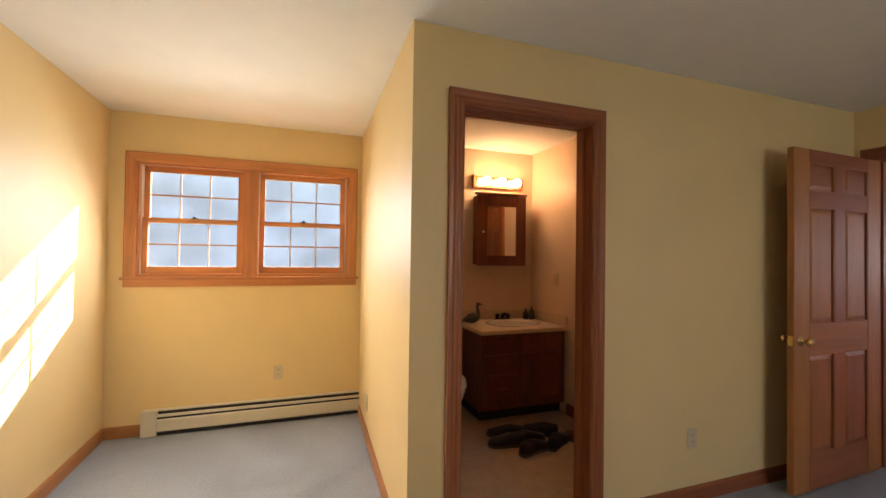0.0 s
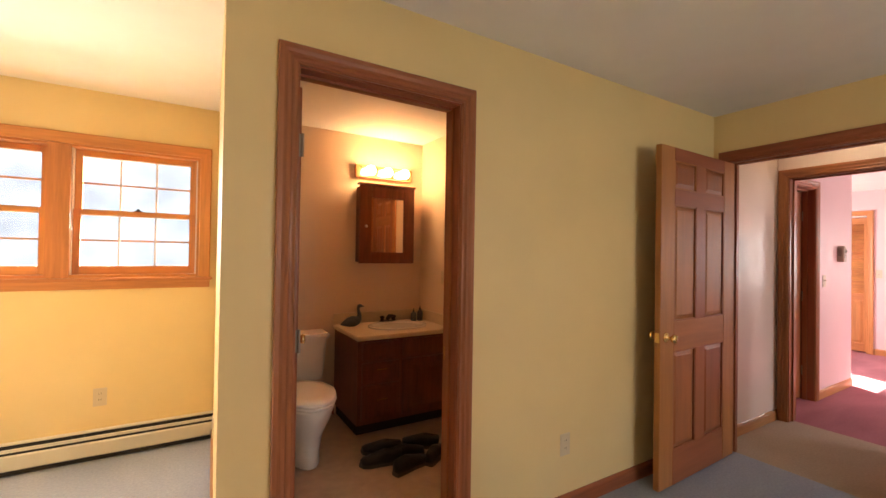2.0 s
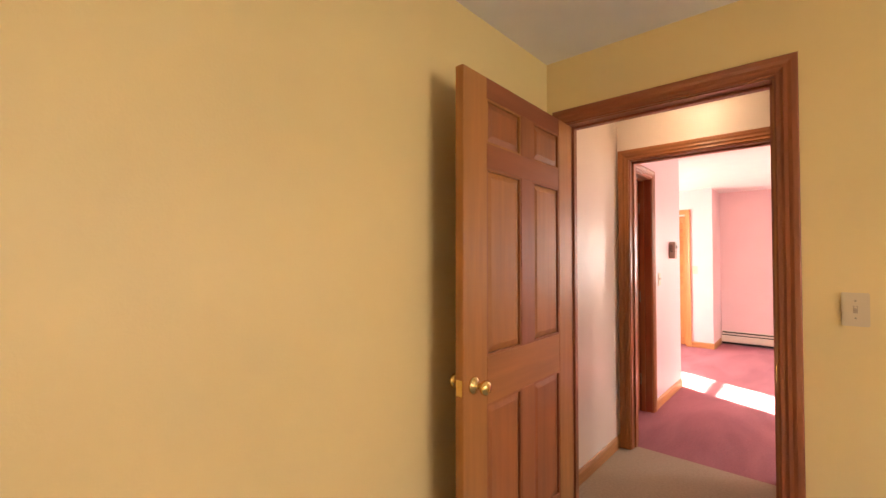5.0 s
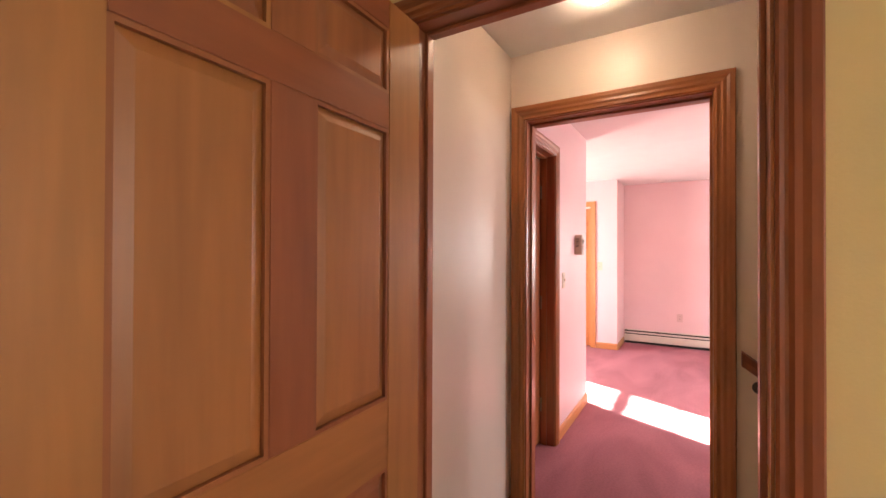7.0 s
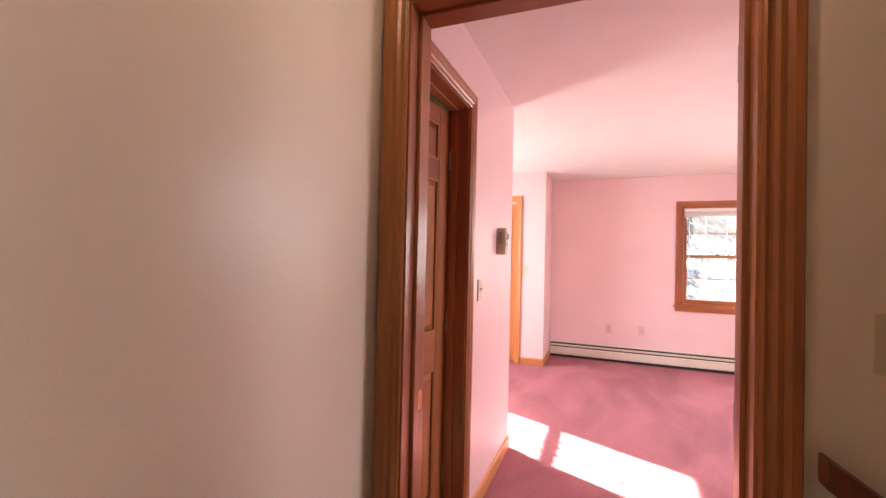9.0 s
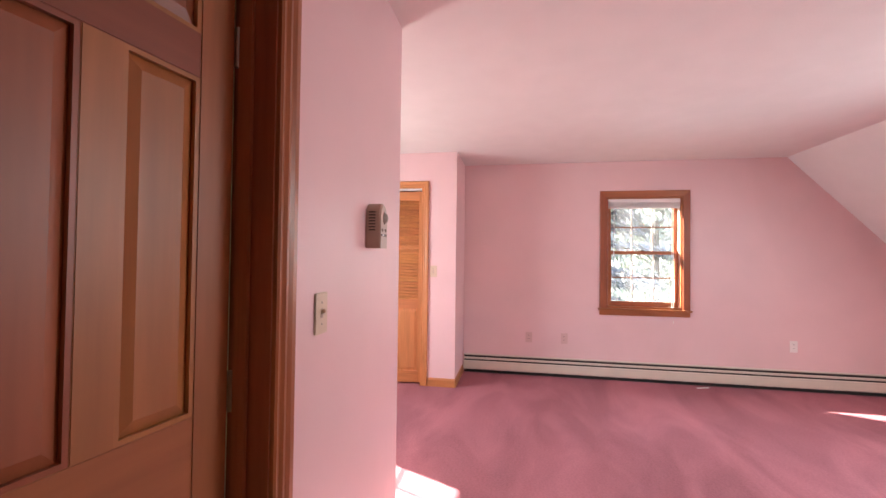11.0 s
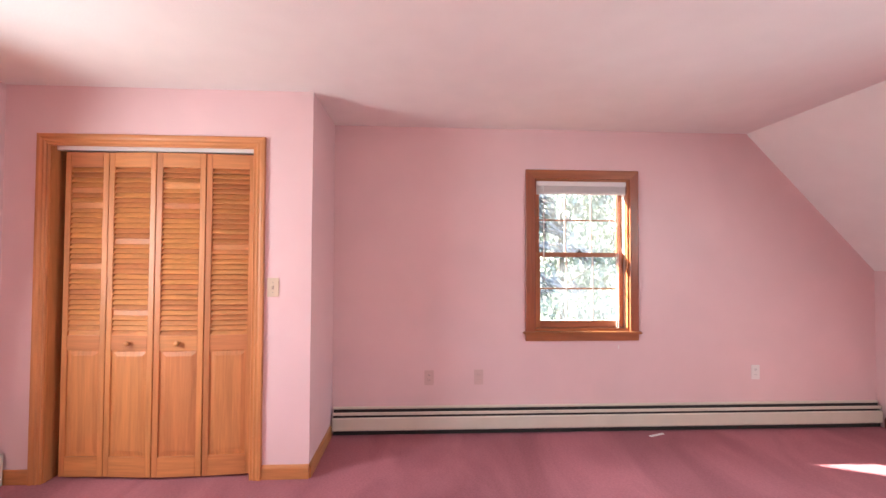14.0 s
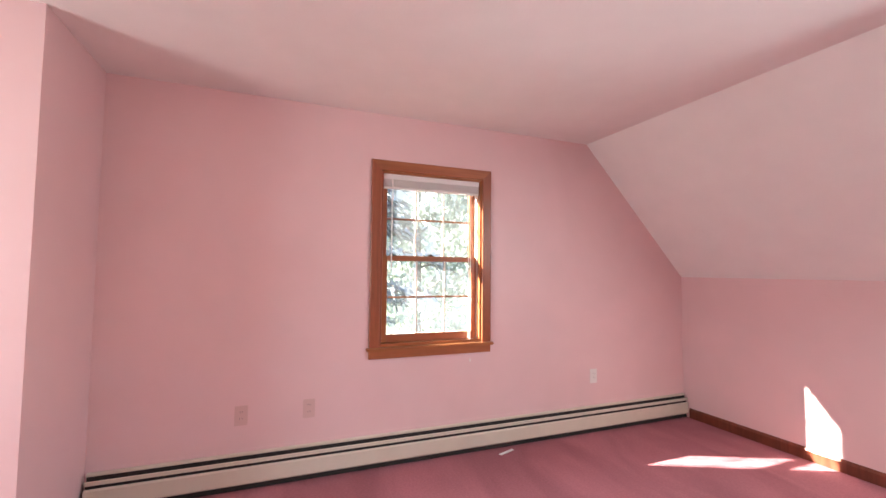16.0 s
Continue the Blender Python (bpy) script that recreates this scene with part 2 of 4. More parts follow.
def wall(name, axis, p0, p1, a0, a1, z0, z1, mats, sides=None, holes=()):
    """A wall whose thickness runs from p0 to p1 along an axis, with openings (a0, a1, z0, z1). sides: normal -> index of material."""
    sides = sides or {}
    us = sorted({a0, a1, *[h[0] for h in holes], *[h[1] for h in holes]})
    ws = sorted({z0, z1, *[h[2] for h in holes], *[h[3] for h in holes]})
    solid = {}
    for i in range(len(us) - 1):
        for k in range(len(ws) - 1):
            cu, cw = (us[i] + us[i + 1]) / 2, (ws[k] + ws[k + 1]) / 2
            solid[i, k] = not any(h[0] < cu < h[1] and h[2] < cw < h[3] for h in holes)
    bm = bmesh.new()

    def point(p, u, w):
        return (p, u, w) if axis == "x" else (u, p, w)

    def quad(pts):
        f = bm.faces.new([bm.verts.new(p) for p in pts])
        f.normal_update()
        return f
    for (i, k), s in solid.items():
        if not s:
            continue
        u0, u1, w0, w1 = us[i], us[i + 1], ws[k], ws[k + 1]
        for p in (p0, p1):
            quad([point(p, u0, w0), point(p, u1, w0), point(p, u1, w1), point(p, u0, w1)])
        for di, dk, e in ((-1, 0, (u0, w0, u0, w1)), (1, 0, (u1, w0, u1, w1)), (0, -1, (u0, w0, u1, w0)), (0, 1, (u0, w1, u1, w1))):
            if not solid.get((i + di, k + dk), False):
                quad([point(p0, e[0], e[1]), point(p0, e[2], e[3]), point(p1, e[2], e[3]), point(p1, e[0], e[1])])
    bmesh.ops.remove_doubles(bm, verts=bm.verts[:], dist=1e-5)
    bmesh.ops.recalc_face_normals(bm, faces=bm.faces[:])
    for f in bm.faces:
        n = f.normal
        key = max((("+x", n.x), ("-x", -n.x), ("+y", n.y), ("-y", -n.y), ("+z", n.z)), key=lambda q: q[1])[0]
        f.material_index = sides.get(key, 0)
    return tagged(part(name, bm, mats), kind="structure")


# ---- plan ----
CEIL = 2.378
YB, YB2 = 1.785, 1.90          # wall with the bathroom door, landing wall, pink wall
XF = 0.445                     # front corner of the dormer side wall
XJ = 0.545                     # rear corner of the dormer in the yellow room
YD = 3.70                      # dormer walls with windows
XL = -1.29
XE, XE2 = 3.597, 3.692         # wall with the entry door
XS, XS2 = 4.647, 4.785         # wall with the second door
XP, YP = 6.515, 1.80                     # corner of the dormer in the pink room
XC, YC = 8.832, 1.877          # closet front and its corner
XW = 9.487                     # pink window wall
YK, ZK, YS = -2.54, 1.261, -1.453
YR = -2.6                      # rear wall of the yellow room
YSTAIR = 0.62

# floors
tagged(part("floor_1", box(-1.4, XE + 0.06, -2.72, YB + 0.001, -0.12, 0), GREY_CARPET), "grey wall-to-wall carpet", "carpet", kind="structure")
tagged(part("floor_1_dormer", box(-1.4, XJ, YB + 0.001, YD + 0.05, -0.12, 0), GREY_CARPET), "grey wall-to-wall carpet in the dormer", "carpet", kind="structure")
tagged(part("floor_2", box(XJ, 2.4, YB + 0.001, YD + 0.05, -0.12, -0.004), VINYL), "beige vinyl bathroom floor", "floor", kind="structure")
tagged(part("floor_3", box(XE + 0.06, XS2 - 0.06, YSTAIR, YB + 0.05, -0.12, 0), BEIGE_CARPET), "beige carpet on the stair landing", "carpet", kind="structure")
tagged(part("floor_4", box(XS2 - 0.06, XW + 0.05, -2.72, YD + 0.05, -0.12, 0), ROSE_CARPET), "dusty rose wall-to-wall carpet", "carpet", kind="structure")
tagged(part("ceiling_rear", box(-1.45, XS2 - 0.07, -2.8, YD + 0.2, CEIL, CEIL + 0.15), WHITE), "white painted ceiling", "ceiling", kind="structure")
tagged(part("ceiling", box(XS2 - 0.07, XW + 0.2, YS, YD + 0.2, CEIL, CEIL + 0.15), WHITE), "white painted ceiling", "ceiling", kind="structure")

# openings: along, low, high
BO = (0.69, 1.39)              # bathroom door, between jambs
EO = (0.832, 1.668)
SO = (0.890, 1.697)
LO = (4.93, 5.495)
NO = (2.235, 2.835)             # linen closet door in the bathroom
CO = (2.236, 3.427)
DH = 2.028
AW = (-1.117, 0.42, 1.165, 2.02)      # dormer window opening, yellow room
PW = (-0.467, 0.310, 0.775, 1.986)     # pink window opening
QW = (7.31, 8.07, 0.77, 1.945)        # pink dormer window opening

RW = (1.55, 3.05, 0.87, 2.02)         # rear window opening, yellow room, unseen and added as a light source

J = 0.02
wall("wall_bath_front", "y", YB, YB2, XF + 0.115, XE, 0, CEIL, [YELLOW, PEACH], {"+y": 1}, [(BO[0] - J, BO[1] + J, 0, DH + J)])
jog = loft([[(XF, YB, z), (XF + 0.115, YB, z), (XJ + 0.10, YD, z), (XJ - 0.015, YD, z)] for z in (0, CEIL)])
bmesh.ops.recalc_face_normals(jog, faces=jog.faces[:])
for f in jog.faces:
    f.material_index = 1 if f.normal.x > 0.9 else 0
tagged(part("wall_jog", jog, [YELLOW, PEACH]), kind="structure")
wall("wall_dormer", "y", YD, YD + 0.15, XL - 0.12, XJ + 0.115, 0, CEIL, [YELLOW], holes=[AW])
wall("wall_left", "x", XL - 0.12, XL, YR, YD, 0, CEIL, [YELLOW])
wall("wall_rear", "y", YR - 0.12, YR, XL - 0.12, XE2, 0, CEIL, [YELLOW], holes=[RW])
wall("wall_entry", "x", XE, XE2, YR, YB2, 0, CEIL, [YELLOW, CREAM], {"+x": 1}, [(EO[0] - J, EO[1] + J, 0, DH + J)])
wall("wall_bath_back", "y", YD, YD + 0.15, XJ + 0.115, 2.345, 0, CEIL, [PEACH])
wall("wall_bath_side", "x", 2.23, 2.345, YB2, YD, 0, CEIL, [PEACH], holes=[(NO[0] - J, NO[1] + J, 0, DH + J)])
# unseen panel added to stop daylight leaking round the linen door
wall("linen_leak_blocker", "x", 2.347, 2.387, 2.0, 3.0, 0, CEIL, [SHELL])
wall("wall_landing", "y", YB, YB2, XE2, XS, 0, CEIL, [CREAM])
wall("wall_stair_far", "x", XS, XS2, -1.75, YSTAIR, -2.6, -0.12, [CREAM])
wall("wall_second", "x", XS, XS2, YK - 0.12, YB2, 0, CEIL, [CREAM, PINK], {"+x": 1}, [(SO[0] - J, SO[1] + J, 0, DH + J)])
wall("wall_pink_left", "y", YP, YB2, XS2, XP - 0.115, 0, CEIL, [PINK, SHELL], {"+y": 1}, [(LO[0] - J, LO[1] + J, 0, DH + J)])
wall("wall_pink_jog", "x", XP - 0.115, XP, YP, YD, 0, CEIL, [PINK])
wall("wall_pink_dormer", "y", YD, YD + 0.15, XP - 0.115, XW + 0.15, 0, CEIL, [PINK], holes=[QW])
wall("wall_closet_front", "x", XC, XC + 0.11, YC, YD, 0, CEIL, [PINK], holes=[(CO[0] - J, CO[1] + J, 0, DH + J)])
wall("wall_closet_side", "y", YC, YC + 0.11, XC + 0.11, XW, 0, CEIL, [PINK])
wall("wall_window", "x", XW, XW + 0.15, YK - 0.12, YD, 0, CEIL, [PINK], holes=[PW])
wall("wall_knee", "y", YK - 0.12, YK, XS2, XW, 0, ZK + 0.02, [PINK])
wall("wall_small_closet_back", "y", 2.75, 2.85, 4.2, XP - 0.115, 0, CEIL, [CREAM])
wall("wall_small_closet_side", "x", 4.2, 4.3, YB2, 2.75, 0, CEIL, [CREAM])
wall("wall_small_closet_end", "x", 5.9, 6.0, YB2, 2.75, 0, CEIL, [CREAM])
wall("wall_stair_end", "y", -1.75, -1.63, XE2, XS, -2.6, CEIL, [CREAM])
wall("wall_stair_side", "x", XE2 - 0.11, XE2, -1.75, YSTAIR, -2.6, -0.12, [CREAM])
S0, S1 = 6.45, 7.45            # added roof window for fill light, never in front of the walker
SLOPE = Vector((YK - YS, ZK - CEIL))


def slope_piece(name, x0, x1, f0, f1):
    """A slab of the sloped ceiling between two fractions of its fall."""
    n = Vector((-SLOPE.y, SLOPE.x)).normalized() * -0.12
    if n.y < 0:
        n = -n
    a, b = Vector((YS, CEIL)) + SLOPE * f0, Vector((YS, CEIL)) + SLOPE * f1
    ring = [a, b, b + n, a + n]
    bm = loft([[(x, p.x, p.y) for p in ring] for x in (x0, x1)])
    return tagged(part(name, bm, WHITE), "white sloped ceiling under the roof", "ceiling", kind="structure")


slope_piece("ceiling_slope", S1, XW + 0.1, -0.08, 1.08)
slope_piece("ceiling_slope_rear", XS2, S0, -0.08, 1.08)
slope_piece("ceiling_slope_upper", S0, S1, -0.08, 0.18)
slope_piece("ceiling_slope_lower", S0, S1, 0.70, 1.08)

# stairs going down beside the landing
stairs = thing("stairs", Matrix(), "beige carpeted stairs going down from the landing", "stairs", kind="structure")
for i in range(8):
    part("step", box(XE2 + 0.002, XS - 0.002, YSTAIR - 0.26 * (i + 1), YSTAIR - 0.26 * i, -0.19 * (i + 1) - 0.25, -0.19 * (i + 1), 0.012), BEIGE_CARPET, stairs)


# ---- trim ----
def baseboard(x0, y0, x1, y1, out, h=0.085, mat=None):
    """A board along a wall, from one floor point to another; out: the side that it stands proud to."""
    d = Vector((x1 - x0, y1 - y0, 0))
    n = Vector((*out, 0))
    prof = [(0, 0.0), (0.013, 0.0), (0.013, h - 0.02), (0.008, h - 0.006), (0.004, h), (0, h)]
    a = Vector((x0, y0, 0))
    bm = loft([[a + d * s + n * u + Vector((0, 0, w)) for u, w in prof] for s in (0, 1)])
    return tagged(part("baseboard", bm, mat or PINE_B), "stained pine baseboard along the wall", "baseboard", kind="structure")


baseboard(XL, -2.59, XL, YD, (1, 0))
baseboard(XL + 0.014, YD, XL + 0.25, YD, (0, -1))
baseboard(XF, YB, XJ - 0.018, YD - 0.07, (-1, 0))
baseboard(XF, YB, 0.612, YB, (0, -1))
# darker pine paints the shade on this board behind the open door
baseboard(1.465, YB, XE, YB, (0, -1), mat=PINE_H)
baseboard(XE, YR, XE, 0.752, (-1, 0))
baseboard(XE2, YB, XS, YB, (0, -1))
baseboard(XS, YSTAIR, XS, 0.80, (-1, 0))
baseboard(5.575, YP, XP, YP, (0, -1), mat=LIGHT_H)
baseboard(XP, YP, XP, YD, (1, 0), mat=LIGHT_H)
baseboard(XC, YC, XC, 2.158, (-1, 0), mat=LIGHT_H)
baseboard(XC, 3.505, XC, YD, (-1, 0), mat=LIGHT_H)
baseboard(XC, YC, XW - 0.066, YC, (0, -1))
# dark cherry colour stands in for the shade on this pine board
baseboard(XS2, YK, XW - 0.066, YK, (0, 1), mat=CHERRY)
baseboard(2.23, YB2, 2.23, 2.155, (-1, 0), 0.09, CHERRY)
baseboard(2.23, 2.915, 2.23, 3.1, (-1, 0), 0.09, CHERRY)
baseboard(0.67, YD, 1.42, YD, (0, -1), 0.09, CHERRY)


def frame_matrix(origin, along, out):
    """Local axes: x along the wall, y out of the wall towards the viewer's room, z up."""
    a, o = Vector(along), Vector(out)
    return Matrix(((a.x, o.x, 0, origin[0]), (a.y, o.y, 0, origin[1]), (a.z, o.z, 1, origin[2]), (0, 0, 0, 1)))


CASING = [(0.0, 0.0), (0.0, 0.010), (0.006, 0.014), (0.014, 0.011), (0.020, 0.011), (0.028, 0.017), (0.040, 0.015), (0.052, 0.020), (0.068, 0.020), (0.072, 0.016), (0.072, 0.0)]
FLAT = [(0.0, 0.0), (0.0, 0.013), (0.004, 0.017), (0.066, 0.019), (0.072, 0.015), (0.072, 0.0)]


def casing(parent, w0, w1, top, y, sign, mat_v, mat_h, prof=CASING, bottom=0.0, name="casing"):
    """Two uprights and a mitred head round an opening, on the plane y, proud towards sign."""
    for u0, d in ((w0, -1), (w1, 1)):
        rings = [[(u0 + d * u, y + sign * v, bottom) for u, v in prof], [(u0 + d * u, y + sign * v, top + u) for u, v in prof]]
        part(name, loft(rings), mat_v, parent)
    rings = [[(w0 - u, y + sign * v, top + u) for u, v in prof], [(w1 + u, y + sign * v, top + u) for u, v in prof]]
    part(name, loft(rings), mat_h, parent)


def door_frame(name, m, width, depth, mat_v, mat_h, label, both=True, stop=0.05):
    """Jambs, stops and casings; local x runs over the opening, y=0 is the front wall face and the wall lies at negative y."""
    t = thing(name, m, label, "door frame", kind="structure")
    part("jamb", box(-J, 0, -depth - 0.002, 0.002, 0, DH), mat_v, t)
    part("jamb", box(width, width + J, -depth - 0.002, 0.002, 0, DH), mat_v, t)
    part("head_jamb", box(-J, width + J, -depth - 0.002, 0.002, DH, DH + J), mat_h, t)
    part("stop", box(0, 0.011, -stop - 0.035, -stop, 0, DH, 0.002), mat_v, t)
    part("stop", box(width - 0.011, width, -stop - 0.035, -stop, 0, DH, 0.002), mat_v, t)
    part("stop", box(0.011, width - 0.011, -stop - 0.035, -stop, DH - 0.011, DH, 0.002), mat_h, t)
    casing(t, -0.006, width + 0.006, DH + 0.006, 0.0015, 1, mat_v, mat_h)
    if both:
        casing(t, -0.006, width + 0.006, DH + 0.006, -depth - 0.0015, -1, mat_v, mat_h)
    return t


door_frame("door_frame_1", frame_matrix((BO[0], YB, 0), (1, 0, 0), (0, -1, 0)), BO[1] - BO[0], YB2 - YB, PINE_V, PINE_H, "stained pine door frame of the bathroom")
door_frame("door_frame_2", frame_matrix((XE, EO[0], 0), (0, 1, 0), (-1, 0, 0)), EO[1] - EO[0], XE2 - XE, PINE_V, PINE_H, "stained pine door frame between bedroom and landing", both=False)
door_frame("door_frame_3", frame_matrix((XS, SO[0], 0), (0, 1, 0), (-1, 0, 0)), SO[1] - SO[0], XS2 - XS, PINE_V, PINE_H, "stained pine door frame between landing and pink room", both=False)
door_frame("door_frame_4", frame_matrix((LO[0], YP, 0), (1, 0, 0), (0, -1, 0)), LO[1] - LO[0], YB2 - YP, PINE_V, PINE_H, "stained pine door frame of the small closet", both=False)
door_frame("door_frame_6", frame_matrix((2.23, NO[0], 0), (0, 1, 0), (-1, 0, 0)), NO[1] - NO[0], 0.115, PINE_V, PINE_H, "stained pine door frame of the linen closet", both=False)
cl = thing("door_frame_5", frame_matrix((XC, CO[0], 0), (0, 1, 0), (-1, 0, 0)), "honey pine frame of the wide closet", "door frame", kind="structure")
cw = CO[1] - CO[0]
part("jamb", box(-J, 0, -0.112, 0.002, 0, DH), LIGHT_V, cl)
part("jamb", box(cw, cw + J, -0.112, 0.002, 0, DH), LIGHT_V, cl)
part("head_jamb", box(-J, cw + J, -0.112, 0.002, DH, DH + J), LIGHT_H, cl)
part("track", box(0.001, cw - 0.001, -0.072, -0.034, DH - 0.031, DH - 0.001), WHITE_PL, cl, "white metal door track")
casing(cl, -0.004, cw + 0.004, DH - 0.016, 0.0015, 1, LIGHT_V, LIGHT_H)


def raised_panel(w, h, t, mats, parent, x, z):
    """A raised panel with sloping edges on both faces."""
    bm = bmesh.new()
    b = min(0.035, w * 0.22)
    for s in (-1, 1):
        o = [bm.verts.new((u, s * 0.004, v)) for u, v in ((0, 0), (w, 0), (w, h), (0, h))]
        m1 = [bm.verts.new((u, s * 0.004, v)) for u, v in ((0.008, 0.008), (w - 0.008, 0.008), (w - 0.008, h - 0.008), (0.008, h - 0.008))]
        i = [bm.verts.new((u, s * (t / 2 - 0.004), v)) for u, v in ((b, b), (w - b, b), (w - b, h - b), (b, h - b))]
        for r0, r1 in ((o, m1), (m1, i)):
            for k in range(4):
                bm.faces.new((r0[k], r0[(k + 1) % 4], r1[(k + 1) % 4], r1[k]))
        bm.faces.new(i)
    p = part("panel", bm, mats, parent)
    p.location = (x, 0, z)
    return p


def knob(parent, x, z, t, mats=None):
    prof = [(0, 0), (0.031, 0), (0.031, 0.004), (0.024, 0.008), (0.011, 0.012), (0.010, 0.030), (0.020, 0.036), (0.026, 0.046), (0.026, 0.054), (0.019, 0.062), (0, 0.064)]
    for s in (-1, 1):
        m = Matrix.Translation((x, s * t / 2, z)) @ Matrix.Rotation(-s * math.pi / 2, 4, "X")
        smooth(part("knob", lathe(prof, 20, m), mats or BRASS, parent, "polished brass door knob"))


def six_panel_door(m, width, label, hinge_side=-1, knobs=True):
    """A leaf hinged at x=0, running along local x; y is its thickness."""
    t, h = 0.035, 2.012
    d = thing("door", m, label, "door")
    st, mid = 0.16 * width, 0.12 * width
    z0 = 0.012
    rails = [(0.0, 0.215), (0.80, 0.975), (1.672, 1.765), (1.935, h)]
    for x in (0, width - st):
        part("stile", box(x, x + st, -t / 2, t / 2, z0, h, 0.002), DOOR_V, d)
    for a, b in rails:
        part("rail", box(st, width - st, -t / 2, t / 2, max(a, z0), b, 0.0015), DOOR_H, d)
    xm = width / 2
    pw = (width - 2 * st - mid) / 2
    for (_, a), (b, _) in zip(rails, rails[1:]):
        part("mullion", box(xm - mid / 2, xm + mid / 2, -t / 2, t / 2, a, b, 0.0015), DOOR_V, d)
        for x in (st, xm + mid / 2):
            raised_panel(pw, b - a, t, DOOR_V, d, x, a)
            for s in (-1, 1):
                y0, y1 = (s * t / 2 - s * 0.012, s * t / 2 - s * 0.002)
                bm = bmesh.new()
                e = 0.009
                add_box(bm, x, x + pw, min(y0, y1), max(y0, y1), a, a + e)
                add_box(bm, x, x + pw, min(y0, y1), max(y0, y1), b - e, b)
                add_box(bm, x, x + e, min(y0, y1), max(y0, y1), a + e, b - e)
                add_box(bm, x + pw - e, x + pw, min(y0, y1), max(y0, y1), a + e, b - e)
                part("sticking", bm, DOOR_V, d)
    if knobs:
        knob(d, width - 0.062, 0.89, t)
        part("latch_plate", box(width - 0.001, width + 0.0015, -0.013, 0.013, 0.862, 0.918), BRASS, d)
    for z in (0.28, 1.0, 1.78):
        bm = box(-0.0025, 0.0, -0.016, 0.016, z - 0.045, z + 0.045)
        hm = Matrix.Translation((-0.004, hinge_side * (t / 2 + 0.005), z - 0.046))
        lathe([(0, 0), (0.0055, 0), (0.0055, 0.092), (0, 0.092)], 10, hm, bm)
        part("hinge", bm, STEEL, d, "dull steel butt hinge")
    return d


def leaf_pose(hx, hy, dx, dy):
    return Matrix.Translation((hx, hy, 0)) @ Matrix.Rotation(math.atan2(dy, dx), 4, "Z")


six_panel_door(leaf_pose(3.580, 1.660, -1, -0.030), 0.908, "stained pine six-panel bedroom door, wide open along the wall")
six_panel_door(leaf_pose(0.712, YB2 + 0.03, 0.175, 0.985), 0.66, "stained pine six-panel bathroom door, open inwards")
six_panel_door(leaf_pose(XS2 + 0.014, 0.868, 0.34, -0.94), 0.79, "stained pine six-panel door, open into the pink room")
six_panel_door(leaf_pose(5.486, YB2 + 0.012, -0.99, 0.13), 0.55, "stained pine six-panel closet door standing ajar", 1)
six_panel_door(leaf_pose(2.255, NO[0] + 0.003, 0, 1), 0.594, "stained pine six-panel linen closet door, shut")

hardware = bpy.data.objects["door_frame_3"]
for z in (0.28, 0.95, 1.80):
    part("hinge_plate", box(-0.0005, 0.0025, -0.136, -0.098, z - 0.045, z + 0.045), STEEL, hardware, "dull steel hinge plate")
part("strike_plate", box(SO[1] - SO[0] - 0.0025, SO[1] - SO[0] + 0.0005, -0.125, -0.098, 0.86, 0.92), BRASS, hardware)
hardware = bpy.data.objects["door_frame_2"]
part("strike_plate", box(-0.0005, 0.0025, -0.045, -0.012, 0.86, 0.93), BRASS, hardware, "worn brass strike plate")
hardware = bpy.data.objects["door_frame_1"]
part("strike_plate", box(BO[1] - BO[0] - 0.0025, BO[1] - BO[0] + 0.0005, -0.11, -0.088, 0.86, 0.92), BRASS, hardware)


# ---- windows ----
def sash(t, x0, x1, z0, z1, y, stile, bottom, top, wv, wh):
    """One sash with two columns of bars, a cross bar and its pane; y is its inner face, outwards is negative."""
    d = 0.032
    part("sash_stile", box(x0, x0 + stile, y - d, y, z0, z1, 0.003), wv, t)
    part("sash_stile", box(x1 - stile, x1, y - d, y, z0, z1, 0.003), wv, t)
    part("sash_rail", box(x0 + stile, x1 - stile, y - d, y, z0, z0 + bottom, 0.003), wh, t)
    part("sash_rail", box(x0 + stile, x1 - stile, y - d, y, z1 - top, z1, 0.003), wh, t)
    a, b, c, e = x0 + stile, x1 - stile, z0 + bottom, z1 - top
    # upright bars get a pale colour that imitates the light on them
    for k in (1, 2):
        x = a + (b - a) * k / 3
        part("muntin", box(x - 0.006, x + 0.006, y - 0.012, y - 0.003, c, e, 0.0015), TRACK_AND_LIT_BAR, t)
    zm = (c + e) / 2
    part("muntin", box(a, b, y - 0.0115, y - 0.0035, zm - 0.006, zm + 0.006, 0.0015), wh, t)
    pane = part("pane", box(a - 0.004, b + 0.004, y - 0.020, y - 0.016, c - 0.004, e + 0.004), GLASS, t, "clear glass pane")
    pane.visible_shadow = False


